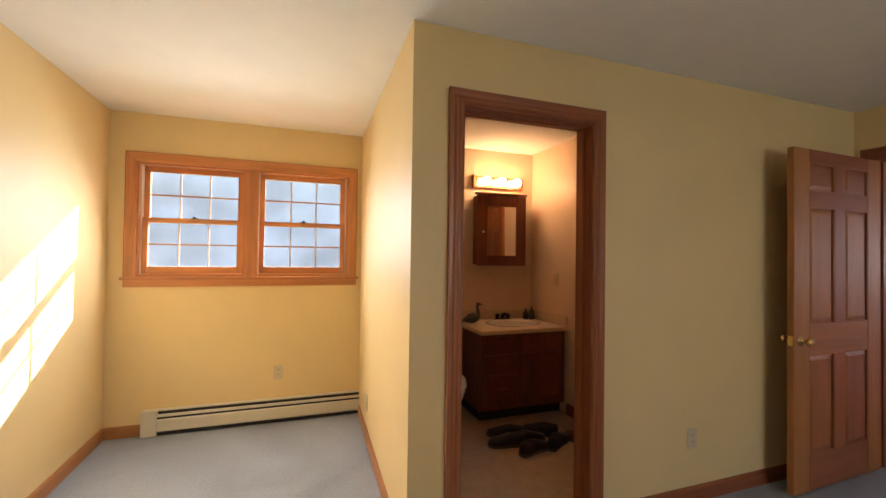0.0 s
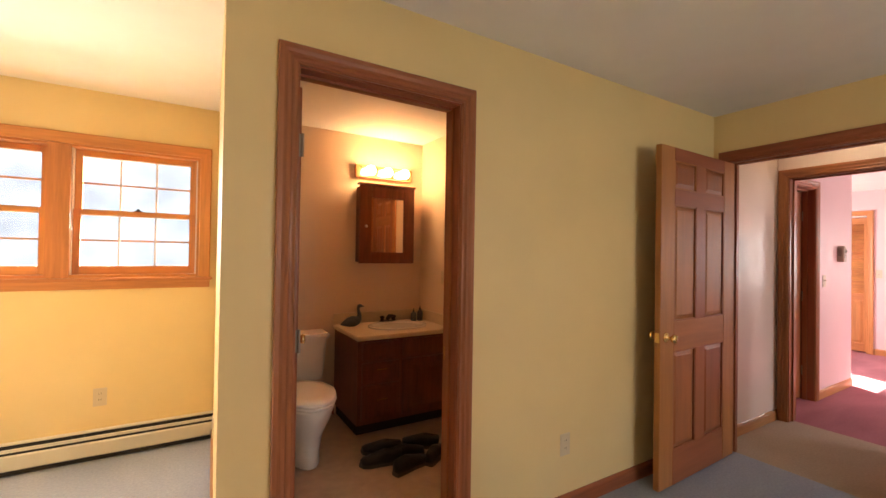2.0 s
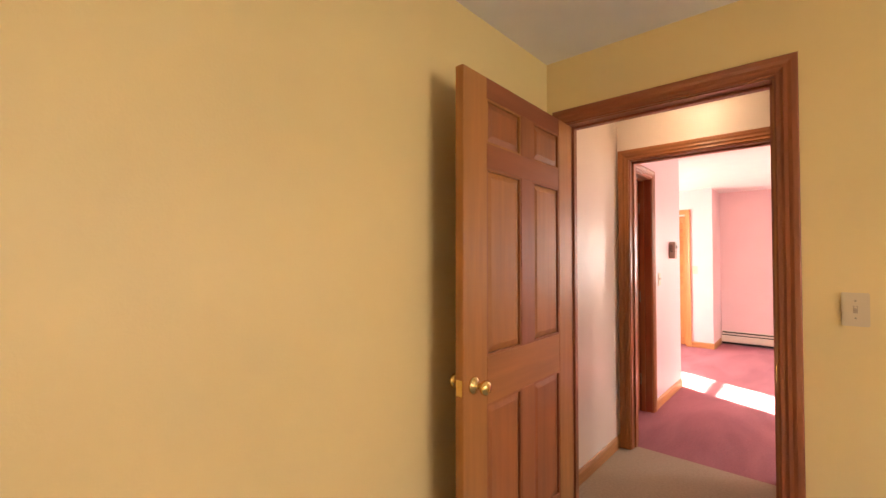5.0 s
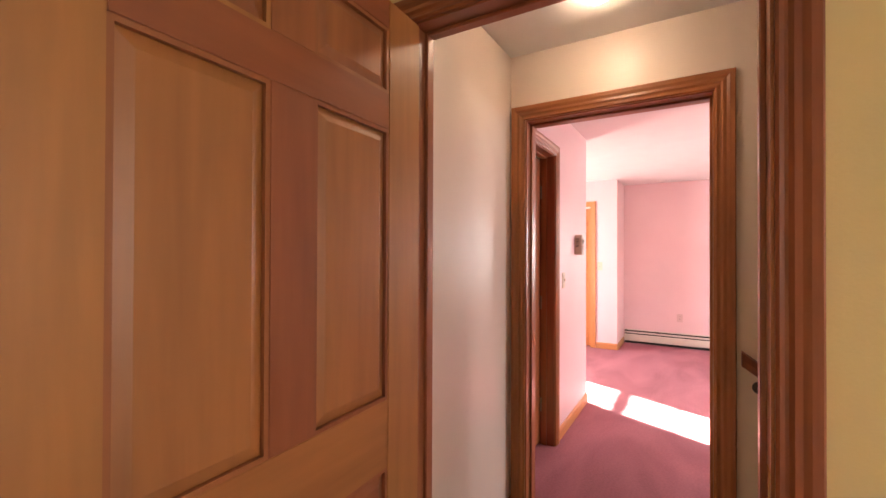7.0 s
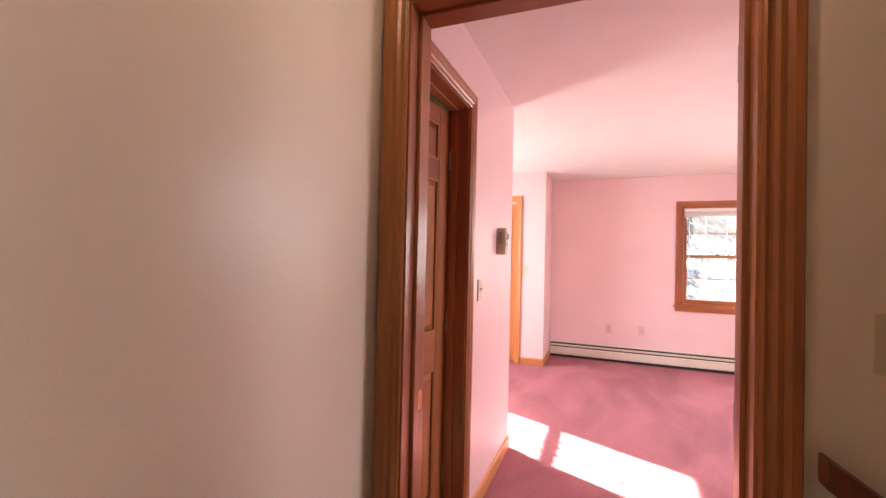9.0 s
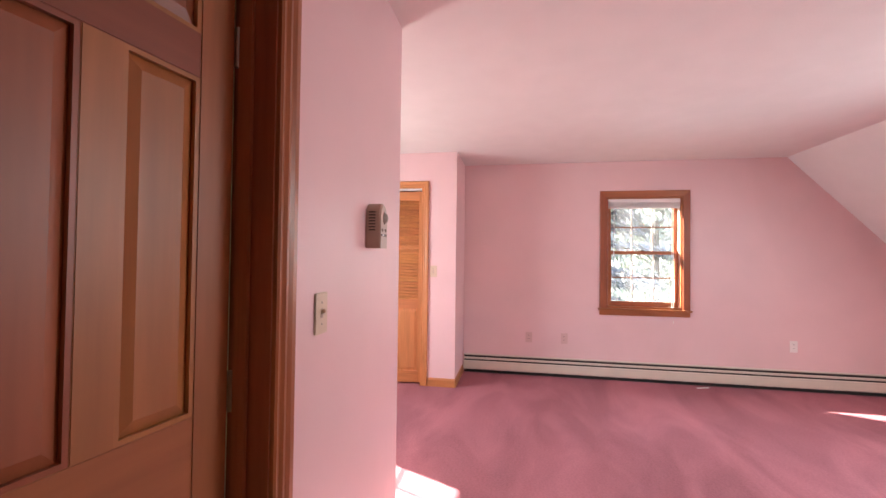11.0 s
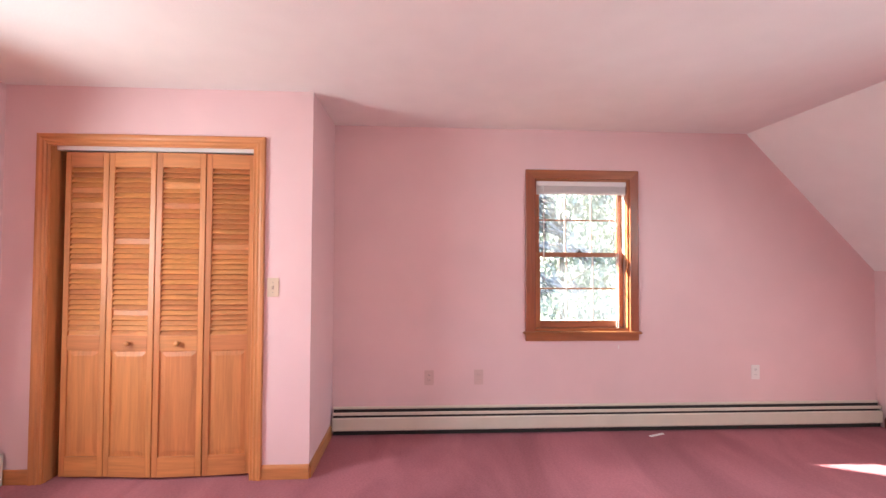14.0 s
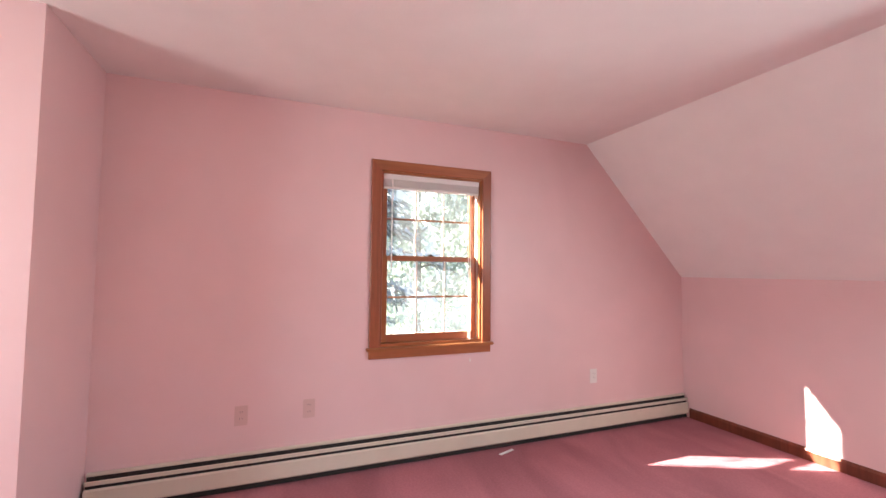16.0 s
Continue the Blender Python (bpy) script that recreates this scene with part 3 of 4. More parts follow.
def double_hung(t, x0, x1, z0, z1, wv, wh):
    """Jamb liner, two sashes and a lock inside an opening; the wall face is y=0."""
    D = 0.15
    part("window_frame", box(x0, x0 + 0.018, -D, 0.0, z0, z1), wv, t)
    part("window_frame", box(x1 - 0.018, x1, -D, 0.0, z0, z1), wv, t)
    part("window_frame", box(x0 + 0.018, x1 - 0.018, -D, 0.0, z1 - 0.018, z1), wh, t)
    part("window_frame", box(x0 + 0.018, x1 - 0.018, -D, 0.0, z0, z0 + 0.02), wh, t)
    for s in (0, 1):
        xa = x0 + 0.018 if s == 0 else x1 - 0.026
        part("track", box(xa, xa + 0.008, -0.115, -0.03, z0 + 0.02, z1 - 0.018, 0.001), TRACK_AND_LIT_BAR, t, "pale vinyl sash track")
    a, b = x0 + 0.027, x1 - 0.027
    zm = (z0 + z1) / 2
    sash(t, a, b, zm - 0.018, z1 - 0.019, -0.078, 0.038, 0.034, 0.04, wv, wh)
    sash(t, a, b, z0 + 0.021, zm + 0.018, -0.044, 0.038, 0.055, 0.034, wv, wh)
    xm = (a + b) / 2
    bm = box(xm - 0.024, xm + 0.024, -0.07, -0.048, zm + 0.018, zm + 0.026, 0.003)
    lathe([(0, 0), (0.011, 0), (0.011, 0.010), (0.004, 0.013), (0, 0.013)], 12, Matrix.Translation((xm, -0.058, zm + 0.026)), bm)
    part("sash_lock", bm, BLACKM, t, "dark metal sash lock")


def window_trim(t, w0, w1, z0, z1, wv, wh):
    casing(t, w0 + 0.004, w1 - 0.004, z1 - 0.004, 0.0015, 1, wv, wh, FLAT, z0)
    part("window_sill", box(w0 - 0.085, w1 + 0.085, -0.02, 0.042, z0 - 0.022, z0, 0.006), wh, t)
    part("apron", box(w0 - 0.068, w1 + 0.068, 0.0015, 0.017, z0 - 0.075, z0 - 0.022, 0.003), wh, t)


win1 = thing("window_1", frame_matrix((0, YD, 0), (1, 0, 0), (0, -1, 0)), "pair of honey pine double-hung windows with grilles", "window", kind="structure")
window_trim(win1, AW[0], AW[1], AW[2], AW[3], LIGHT_V, LIGHT_H)
XM = (AW[0] + AW[1]) / 2
double_hung(win1, AW[0], XM - 0.035, AW[2], AW[3], LIGHT_V, LIGHT_H)
double_hung(win1, XM + 0.035, AW[1], AW[2], AW[3], LIGHT_V, LIGHT_H)
part("mullion_post", box(XM - 0.035, XM + 0.035, -0.15, 0.0, AW[2], AW[3]), LIGHT_V, win1)
part("mullion_cover", box(XM - 0.058, XM + 0.058, 0.0005, 0.015, AW[2], AW[3] - 0.006, 0.003), LIGHT_V, win1)

win2 = thing("window_2", frame_matrix((XW, 0, 0), (0, 1, 0), (-1, 0, 0)), "stained pine double-hung window with a raised blind", "window", kind="structure")
window_trim(win2, PW[0], PW[1], PW[2], PW[3], PINE_V, PINE_H)
double_hung(win2, PW[0], PW[1], PW[2], PW[3], PINE_V, PINE_H)
for ob in win2.children:
    if ob.name.startswith("pane"):
        ob.data.materials[0] = HAZED_GLASS
win3 = thing("window_3", frame_matrix((0, YD, 0), (1, 0, 0), (0, -1, 0)), "stained pine double-hung dormer window", "window", kind="structure")
window_trim(win3, QW[0], QW[1], QW[2], QW[3], PINE_V, PINE_H)
double_hung(win3, QW[0], QW[1], QW[2], QW[3], PINE_V, PINE_H)

win4 = thing("assumed_rear_window", frame_matrix((0, YR, 0), (-1, 0, 0), (0, 1, 0)), "assumed honey pine double-hung windows, unseen behind the walker", "window", kind="structure")
window_trim(win4, -RW[1], -RW[0], RW[2], RW[3], LIGHT_V, LIGHT_H)
double_hung(win4, -RW[1], -2.335, RW[2], RW[3], LIGHT_V, LIGHT_H)
double_hung(win4, -2.265, -RW[0], RW[2], RW[3], LIGHT_V, LIGHT_H)
part("mullion_post", box(-2.335, -2.265, -0.12, 0.0, RW[2], RW[3]), LIGHT_V, win4)

# invented roof window in the slope, unseen, frames the fill lamp
dirn = SLOPE.normalized()
ctr = Vector((YS, CEIL)) + SLOPE * 0.44
half = SLOPE.length * 0.26
rw = thing("unseen_roof_window", Matrix(((1, 0, 0, (S0 + S1) / 2), (0, dirn.x, dirn.y, ctr.x), (0, dirn.y, -dirn.x, ctr.y), (0, 0, 0, 1))), "unseen pine roof window added to let fill light in", "window", kind="structure")
hw = (S1 - S0) / 2
for x0, x1, y0, y1 in ((-hw, -hw + 0.04, -half, half), (hw - 0.04, hw, -half, half), (-hw + 0.04, hw - 0.04, -half, -half + 0.04), (-hw + 0.04, hw - 0.04, half - 0.04, half)):
    part("window_frame", box(x0, x1, y0, y1, 0.0, 0.11), LIGHT_V, rw)
part("pane", box(-hw + 0.038, hw - 0.038, -half + 0.038, half - 0.038, 0.08, 0.084), GLASS, rw).visible_shadow = False

# raised blind with its cord and wand
blind = thing("window_blind", frame_matrix((XW, 0, 0), (0, 1, 0), (-1, 0, 0)), "off-white blind drawn up at the window head", "blind")
b0, b1 = PW[0] + 0.022, PW[1] - 0.022
part("headrail", box(b0, b1, -0.040, -0.006, 1.929, 1.967, 0.003), WHITE_PL, blind)
for k in range(9):
    part("slat", box(b0 + 0.003, b1 - 0.003, -0.037, -0.009, 1.881 + 0.0052 * k, 1.8838 + 0.0052 * k), WHITE_PL, blind)
part("bottom_rail", box(b0 + 0.002, b1 - 0.002, -0.038, -0.008, 1.865, 1.879, 0.003), WHITE_PL, blind)
part("cord", lathe([(0, 0.66), (0.0025, 0.66), (0.0025, 1.93), (0, 1.93)], 8, Matrix.Translation((b0 + 0.07, -0.004, 0))), WHITE_PL, blind)
part("cord", lathe([(0, 0.72), (0.0025, 0.72), (0.0025, 1.93), (0, 1.93)], 8, Matrix.Translation((b0 + 0.085, -0.004, 0))), WHITE_PL, blind)
part("tassel", lathe([(0, 0.63), (0.007, 0.635), (0.005, 0.66), (0, 0.668)], 10, Matrix.Translation((b0 + 0.07, -0.004, 0))), WHITE_PL, blind)
part("wand", lathe([(0, 1.30), (0.004, 1.30), (0.004, 1.926), (0, 1.926)], 8, Matrix.Translation((b1 - 0.06, -0.004, 0))), WHITE_PL, blind)


# ---- baseboard heaters ----
def heater(m, length, label, caps=(True, True)):
    t = thing("baseboard_heater", m, label, "heater")
    L = length
    part("back_plate", box(0, L, 0.0, 0.004, 0.01, 0.185), HEATER, t)
    part("hood", loft([[(x, 0.004, 0.188), (x, 0.004, 0.182), (x, 0.026, 0.178), (x, 0.030, 0.176), (x, 0.031, 0.183), (x, 0.026, 0.187)] for x in (0, L)]), HEATER, t)
    part("damper", loft([[(x, 0.050, 0.139), (x, 0.055, 0.141), (x, 0.055, 0.158), (x, 0.050, 0.161), (x, 0.047, 0.159), (x, 0.047, 0.141)] for x in (0, L)]), HEATER, t)
    part("front_panel", loft([[(x, 0.056, 0.034), (x, 0.062, 0.042), (x, 0.062, 0.117), (x, 0.054, 0.126), (x, 0.052, 0.124), (x, 0.058, 0.115), (x, 0.058, 0.044), (x, 0.053, 0.036)] for x in (0, L)]), HEATER, t)
    # dark block stands for the fins and paints the shade in the gaps
    part("heating_element", box(0.004, L - 0.004, 0.006, 0.046, 0.004, 0.140), DARK, t, "dark block for the fins and the gap shade inside the heater")
    # dark strip paints the shade in the slot below the hood
    part("slot_shade", box(0.002, L - 0.002, 0.0045, 0.026, 0.141, 0.1775), DARK, t, "dark strip standing for the shade under the hood")
    for on, x in zip(caps, (-0.001, L - 0.099)):
        if on:
            part("end_cap", box(x, x + 0.10, 0.0005, 0.066, 0.004, 0.190, 0.004), HEATER, t)
    return t


heater(frame_matrix((-1.04, YD, 0), (1, 0, 0), (0, -1, 0)), XJ + 1.035, "cream baseboard heater under the paired windows", (True, False))
heater(frame_matrix((XW, YK + 0.02, 0), (0, 1, 0), (-1, 0, 0)) @ Matrix.Diagonal((1, 1, 1.09, 1)), YC - YK - 0.035, "long cream baseboard heater under the pink room window", (False, False))
heater(frame_matrix((7.0, YD, 0), (1, 0, 0), (0, -1, 0)), 1.81, "cream baseboard heater in the pink dormer", (True, True))


# ---- plates, outlets, switches ----
def plate(m, label, category, toggle=True, mat=PLATE, group=""):
    """A cover plate; local x along the wall, y out of it, z up from its centre."""
    t = thing("light_switch" if toggle else "outlet", m, label, category, group)
    part("cover", box(-0.036, 0.036, 0.0, 0.006, -0.058, 0.058, 0.0025), mat, t)
    if toggle:
        part("slot", box(-0.006, 0.006, 0.005, 0.0068, -0.013, 0.013), CHIME_D, t)
        lever = part("toggle", box(-0.004, 0.004, 0.0, 0.015, -0.005, 0.005, 0.0015), mat, t)
        lever.location, lever.rotation_euler = (0, 0.004, 0.002), (0.45, 0, 0)
        for z in (-0.030, 0.030):
            part("screw", lathe([(0, 0.0), (0.003, 0.0), (0.002, 0.001), (0, 0.001)], 8, Matrix.Translation((0, 0.006, z)) @ Matrix.Rotation(-math.pi / 2, 4, "X")), STEEL, t)
    else:
        for z in (-0.020, 0.020):
            part("socket", box(-0.016, 0.016, 0.004, 0.0072, z - 0.014, z + 0.014, 0.004), mat, t)
            for x in (-0.006, 0.006):
                part("slot", box(x - 0.0012, x + 0.0012, 0.0065, 0.0076, z - 0.002, z + 0.007), DARK, t)
    return t


def on_y(x, z, y=YB):
    return frame_matrix((x, y, z), (1, 0, 0), (0, -1, 0))


def on_x(y, z, x):
    return frame_matrix((x, y, z), (0, 1, 0), (-1, 0, 0))


plate(on_y(2.09, 0.35), "ivory electrical outlet on the yellow wall", "outlet", False)
plate(on_y(-0.12, 0.39, YD), "ivory electrical outlet under the paired windows", "outlet", False)
plate(on_x(3.12, 0.28, 0.503), "ivory electrical outlet on the dormer side wall", "outlet", False)
plate(on_x(0.615, 1.16, XE), "ivory light switch beside the bedroom door", "light switch")
plate(on_x(0.665, 1.175, XS), "ivory light switch beside the landing door", "light switch")
plate(on_y(5.735, 1.146, YP), "ivory light switch on the pink wall", "light switch")
plate(on_x(2.107, 1.162, XC), "ivory light switch beside the wide closet", "light switch")
plate(on_x(1.134, 0.419, XW), "pinkish cover plate low on the pink wall", "outlet", False, PINK_PLATE)
plate(on_x(0.747, 0.42, XW), "pinkish electrical outlet low on the pink wall", "outlet", False, PINK_PLATE)
plate(on_x(-1.504, 0.44, XW), "white electrical outlet low on the pink wall", "outlet", False, WHITE_PL)
plate(frame_matrix((2.23, 3.28, 1.15), (0, -1, 0), (-1, 0, 0)), "ivory light switch on the bathroom side wall", "light switch")

# alarm unit on the pink wall
unit = thing("alarm_unit", on_y(6.122, 1.421, YP) @ Matrix.Diagonal((0.62, 1.12, 0.90, 1)), "beige plastic alarm unit with a round sensor and vents", "alarm")
arc = [(0.062 * math.cos(a), 0.028 + 0.062 * math.sin(a)) for a in [math.pi * k / 14 for k in range(15)]]
out = [(-0.062, -0.093), (0.062, -0.093), *arc]
rear = [Vector((u, 0.0, w)) for u, w in out]
mid = [Vector((u, 0.044, w)) for u, w in out]
front = [Vector((u * 0.93, 0.050, -0.0055 + w * 0.95)) for u, w in out]
part("body", loft([rear, mid, front]), CHIME_M, unit)
smooth(part("sensor", lathe([(0.026, 0.0), (0.026, 0.003), (0.021, 0.004), (0.014, 0.011), (0, 0.014)], 20, Matrix.Translation((0.008, 0.049, 0.030)) @ Matrix.Rotation(-math.pi / 2, 4, "X")), STEEL, unit, "shiny round sensor lens"))
for k in range(7):
    z = 0.052 - 0.012 * k
    part("vent_slot", box(-0.0632, -0.0605, 0.010, 0.032, z - 0.0022, z + 0.0022), DARK, unit)
part("indicator", box(-0.042, -0.018, 0.049, 0.0512, -0.026, -0.014, 0.001), BOOT, unit, "dark red indicator lens")
part("indicator", box(0.014, 0.040, 0.049, 0.0512, -0.026, -0.014, 0.001), BOOT, unit, "dark red indicator lens")
part("seam", box(-0.046, 0.046, 0.049, 0.0509, -0.044, -0.036), DARK, unit)
part("slider", box(-0.036, -0.010, 0.0505, 0.054, -0.043, -0.037, 0.001), WHITE_PL, unit)

# landing handrail and lamp
rail = thing("handrail", Matrix(), "dark stained wooden stair handrail on the wall", "handrail")
ry0, rz0, sl = 0.80, 0.945, -0.72
ring = [(-0.018, -0.028), (0.018, -0.028), (0.022, 0.0), (0.018, 0.026), (0.0, 0.031), (-0.018, 0.026), (-0.022, 0.0)]
part("rail", loft([[(XS - 0.065 + u, y, rz0 + (ry0 - y) * sl + w) for u, w in ring] for y in (ry0, -1.55)]), CHERRY, rail)
for y in (0.735, -0.2, -1.2):
    z = rz0 + (ry0 - y) * sl
    bm = box(XS - 0.075, XS - 0.055, y - 0.012, y + 0.012, z - 0.075, z - 0.026, 0.004)
    add_box(bm, XS - 0.07, XS - 0.004, y - 0.008, y + 0.008, z - 0.085, z - 0.068, 0.004)
    lathe([(0, 0), (0.026, 0), (0.024, 0.005), (0, 0.006)], 16, Matrix.Translation((XS, y, z - 0.077)) @ Matrix.Rotation(-math.pi / 2, 4, "Y"), bm)
    part("bracket", bm, BLACKM, rail, "dark metal rail bracket")
lamp = thing("ceiling_lamp", Matrix.Translation((4.28, 1.28, CEIL)) @ Matrix.Scale(0.5, 4), "small lit opal glass ceiling lamp", "ceiling lamp")
part("base", lathe([(0, 0), (0.10, 0), (0.10, -0.012), (0.095, -0.016), (0, -0.016)], 28), BRASS, lamp)
smooth(part("shade", lathe([(0.088, -0.0165), (0.098, -0.03), (0.09, -0.055), (0.06, -0.075), (0, -0.085)], 28), LAMPGLASS, lamp, "opal glass shade"))

# ---- bathroom ----
BX = 2.23
vanity = thing("vanity_cabinet", Matrix(), "dark cherry bathroom vanity with drawers and door", "vanity")
vx0, vy0, vz = 1.42, 3.12, 0.715
part("body", box(vx0, BX - 0.003, vy0 + 0.02, YD - 0.003, 0.09, vz), CHERRY, vanity)
part("toe_kick", box(vx0 + 0.02, BX - 0.003, vy0 + 0.08, YD - 0.003, 0.0, 0.09), DARK, vanity)
for z0, z1, name in ((0.565, 0.695, "drawer"), (0.40, 0.545, "drawer"), (0.12, 0.38, "drawer")):
    dr = part(name, box(vx0 + 0.03, vx0 + 0.33, vy0, vy0 + 0.021, z0, z1, 0.005), CHERRY, vanity)
    if z1 < 0.6:
        part("handle", lathe([(0, -0.04), (0.005, -0.04), (0.004, 0), (0.005, 0.04), (0, 0.04)], 10, Matrix.Translation((vx0 + 0.18, vy0 - 0.016, (z0 + z1) / 2 + 0.02)) @ Matrix.Rotation(math.pi / 2, 4, "Y")), BRASS, dr, "brass pull")
for z0, z1 in ((0.565, 0.695), (0.40, 0.545), (0.12, 0.38)):
    field = raised_panel(0.25, z1 - z0 - 0.045, 0.024, CHERRY, vanity, vx0 + 0.055, z0 + 0.0225)
    field.location.y = vy0 - 0.001
dd = part("false_drawer", box(vx0 + 0.36, BX - 0.03, vy0, vy0 + 0.021, 0.565, 0.695, 0.005), CHERRY, vanity)
cd = part("cabinet_door", box(vx0 + 0.36, BX - 0.03, vy0, vy0 + 0.021, 0.12, 0.545, 0.005), CHERRY, vanity)
raised = raised_panel(BX - vx0 - 0.49, 0.33, 0.03, CHERRY, vanity, vx0 + 0.41, 0.165)
raised.location.y = vy0 - 0.001
top = thing("countertop", Matrix(), "cream laminate vanity top with an inset oval basin", "countertop")
bm = box(vx0 - 0.02, BX - 0.002, vy0 - 0.03, YD - 0.002, vz + 0.001, vz + 0.033, 0.006)
part("counter", bm, LAMINATE, top)
part("backsplash", box(vx0 - 0.02, BX - 0.002, YD - 0.022, YD - 0.0015, vz + 0.033, vz + 0.125, 0.004), LAMINATE, top)
part("sidesplash", box(BX - 0.021, BX - 0.0015, vy0 - 0.02, YD - 0.023, vz + 0.033, vz + 0.125, 0.004), LAMINATE, top)
sm = Matrix.Translation((1.86, 3.40, vz + 0.033)) @ Matrix.Diagonal((1.22, 0.95, 1, 1))
smooth(part("basin", lathe([(0.205, 0.0), (0.208, 0.008), (0.198, 0.014), (0.180, 0.011), (0.168, 0.002), (0.13, 0.003), (0.06, 0.0025), (0, 0.0022)], 36, sm), PORCELAIN, top, "white porcelain oval basin"))
fa = thing("faucet", Matrix.Translation((1.86, 3.60, vz + 0.034)), "dark metal two-handle basin faucet", "faucet")
part("base", box(-0.075, 0.075, -0.024, 0.024, 0.001, 0.018, 0.006), BLACKM, fa)
part("spout", loft([[(u * 0.014, y + w * 0.2 * 0.01, z + w * 0.012) for u, w in ((-1, -1), (1, -1), (1, 1), (-1, 1))] for y, z in ((0.01, 0.03), (-0.03, 0.062), (-0.075, 0.068), (-0.115, 0.05))]), BLACKM, fa)
for s in (-1, 1):
    smooth(part("handle", lathe([(0, 0.018), (0.018, 0.018), (0.012, 0.035), (0.021, 0.045), (0.019, 0.058), (0, 0.062)], 16, Matrix.Translation((s * 0.055, 0, 0))), BLACKM, fa))
for x, h in ((2.10, 0.11), (2.165, 0.13)):
    bt = thing("bottle", Matrix.Translation((x, 3.58, vz + 0.0335)), "small dark soap bottle on the vanity", "bottle", "bottles on the vanity")
    smooth(part("flask", lathe([(0, 0), (0.024, 0), (0.026, 0.01), (0.025, h * 0.6), (0.010, h * 0.75), (0, h * 0.75)], 16), DUCK, bt))
    part("pump", lathe([(0, h * 0.75), (0.009, h * 0.75), (0.009, h * 0.85), (0.004, h * 0.86), (0.004, h), (0, h)], 12), BLACKM, bt)


def bird():
    """A small long-necked bird figure as one mesh."""
    bm = bmesh.new()
    spine = [(-0.105, 0.030, 0.006), (-0.08, 0.035, 0.020), (-0.04, 0.044, 0.040), (0.0, 0.048, 0.047), (0.035, 0.052, 0.042), (0.055, 0.068, 0.030), (0.060, 0.095, 0.018), (0.052, 0.125, 0.013), (0.048, 0.150, 0.013), (0.054, 0.168, 0.018), (0.068, 0.170, 0.014), (0.090, 0.164, 0.005), (0.105, 0.160, 0.002)]
    rows = []
    for k, (x, z, r) in enumerate(spine):
        a, b = spine[max(k - 1, 0)], spine[min(k + 1, len(spine) - 1)]
        ang = math.atan2(b[1] - a[1], b[0] - a[0])
        rows.append([bm.verts.new((x - math.sin(ang) * r * math.sin(p) * 0.95, r * 0.8 * math.cos(p), max(z + math.cos(ang) * r * math.sin(p) * 0.95, 0.0))) for p in [2 * math.pi * i / 14 for i in range(14)]])
    for a, b in zip(rows, rows[1:]):
        for i in range(14):
            bm.faces.new((a[i], a[(i + 1) % 14], b[(i + 1) % 14], b[i]))
    bm.faces.new(rows[0])
    bm.faces.new(rows[-1])
    return bm


bd = smooth(part("bird_figure", bird(), DUCK))
bd.matrix_world = Matrix.Translation((1.505, 3.50, vz + 0.034)) @ Matrix.Rotation(0.15, 4, "Z")
tagged(bd, "blue-grey carved bird figure on the vanity", "figurine")

med = thing("medicine_cabinet", Matrix(), "dark cherry medicine cabinet with a mirrored door", "cabinet")
mx0, mx1, mz0, mz1, my = 1.575, 2.09, 1.265, 1.93, YD - 0.125
part("body", box(mx0 + 0.012, mx1 - 0.012, my + 0.022, YD - 0.002, mz0 + 0.012, mz1 - 0.012), CHERRY, med)
fr = 0.105
part("door_stile", box(mx0, mx0 + fr, my, my + 0.021, mz0, mz1, 0.005), CHERRY, med)
part("door_stile", box(mx1 - fr, mx1, my, my + 0.021, mz0, mz1, 0.005), CHERRY, med)
part("door_rail", box(mx0 + fr, mx1 - fr, my, my + 0.021, mz0, mz0 + fr - 0.01, 0.005), CHERRY, med)
part("door_rail", box(mx0 + fr, mx1 - fr, my, my + 0.021, mz1 - fr, mz1, 0.005), CHERRY, med)
part("crown", box(mx0 - 0.008, mx1 + 0.008, my - 0.010, my + 0.05, mz1, mz1 + 0.02, 0.004), CHERRY, med)
part("mirror", box(mx0 + fr - 0.004, mx1 - fr + 0.004, my + 0.010, my + 0.014, mz0 + fr - 0.014, mz1 - fr + 0.004), MIRROR, med, "mirror glass")
smooth(part("knob", lathe([(0, 0), (0.006, 0), (0.006, 0.012), (0.013, 0.018), (0.010, 0.025), (0, 0.027)], 14, Matrix.Translation((mx0 + 0.055, my, 1.58)) @ Matrix.Rotation(math.pi / 2, 4, "X")), WHITE_PL, med, "white porcelain knob"))

vl = thing("vanity_light", Matrix(), "wood and brass wall light bar with three lit globe bulbs", "wall lamp")
part("backplate", box(1.565, 2.10, YD - 0.045, YD - 0.002, 2.005, 2.115, 0.005), LIGHT_H, vl)
part("reflector", box(1.60, 2.065, YD - 0.049, YD - 0.0455, 2.025, 2.095), BRASS, vl, "polished brass strip")
for x in (1.675, 1.835, 1.995):
    part("socket", lathe([(0, 0), (0.022, 0), (0.022, 0.022), (0, 0.022)], 16, Matrix.Translation((x, YD - 0.049, 2.06)) @ Matrix.Rotation(math.pi / 2, 4, "X")), BRASS, vl)
    bm = bmesh.new()
    bmesh.ops.create_uvsphere(bm, u_segments=24, v_segments=14, radius=0.042, matrix=Matrix.Translation((x, YD - 0.108, 2.06)))
    smooth(part("bulb", bm, BULB, vl, "lit round globe bulb"))

toilet = thing("toilet", Matrix.Translation((1.03, 0, 0)), "cream porcelain toilet with a closed lid", "toilet")


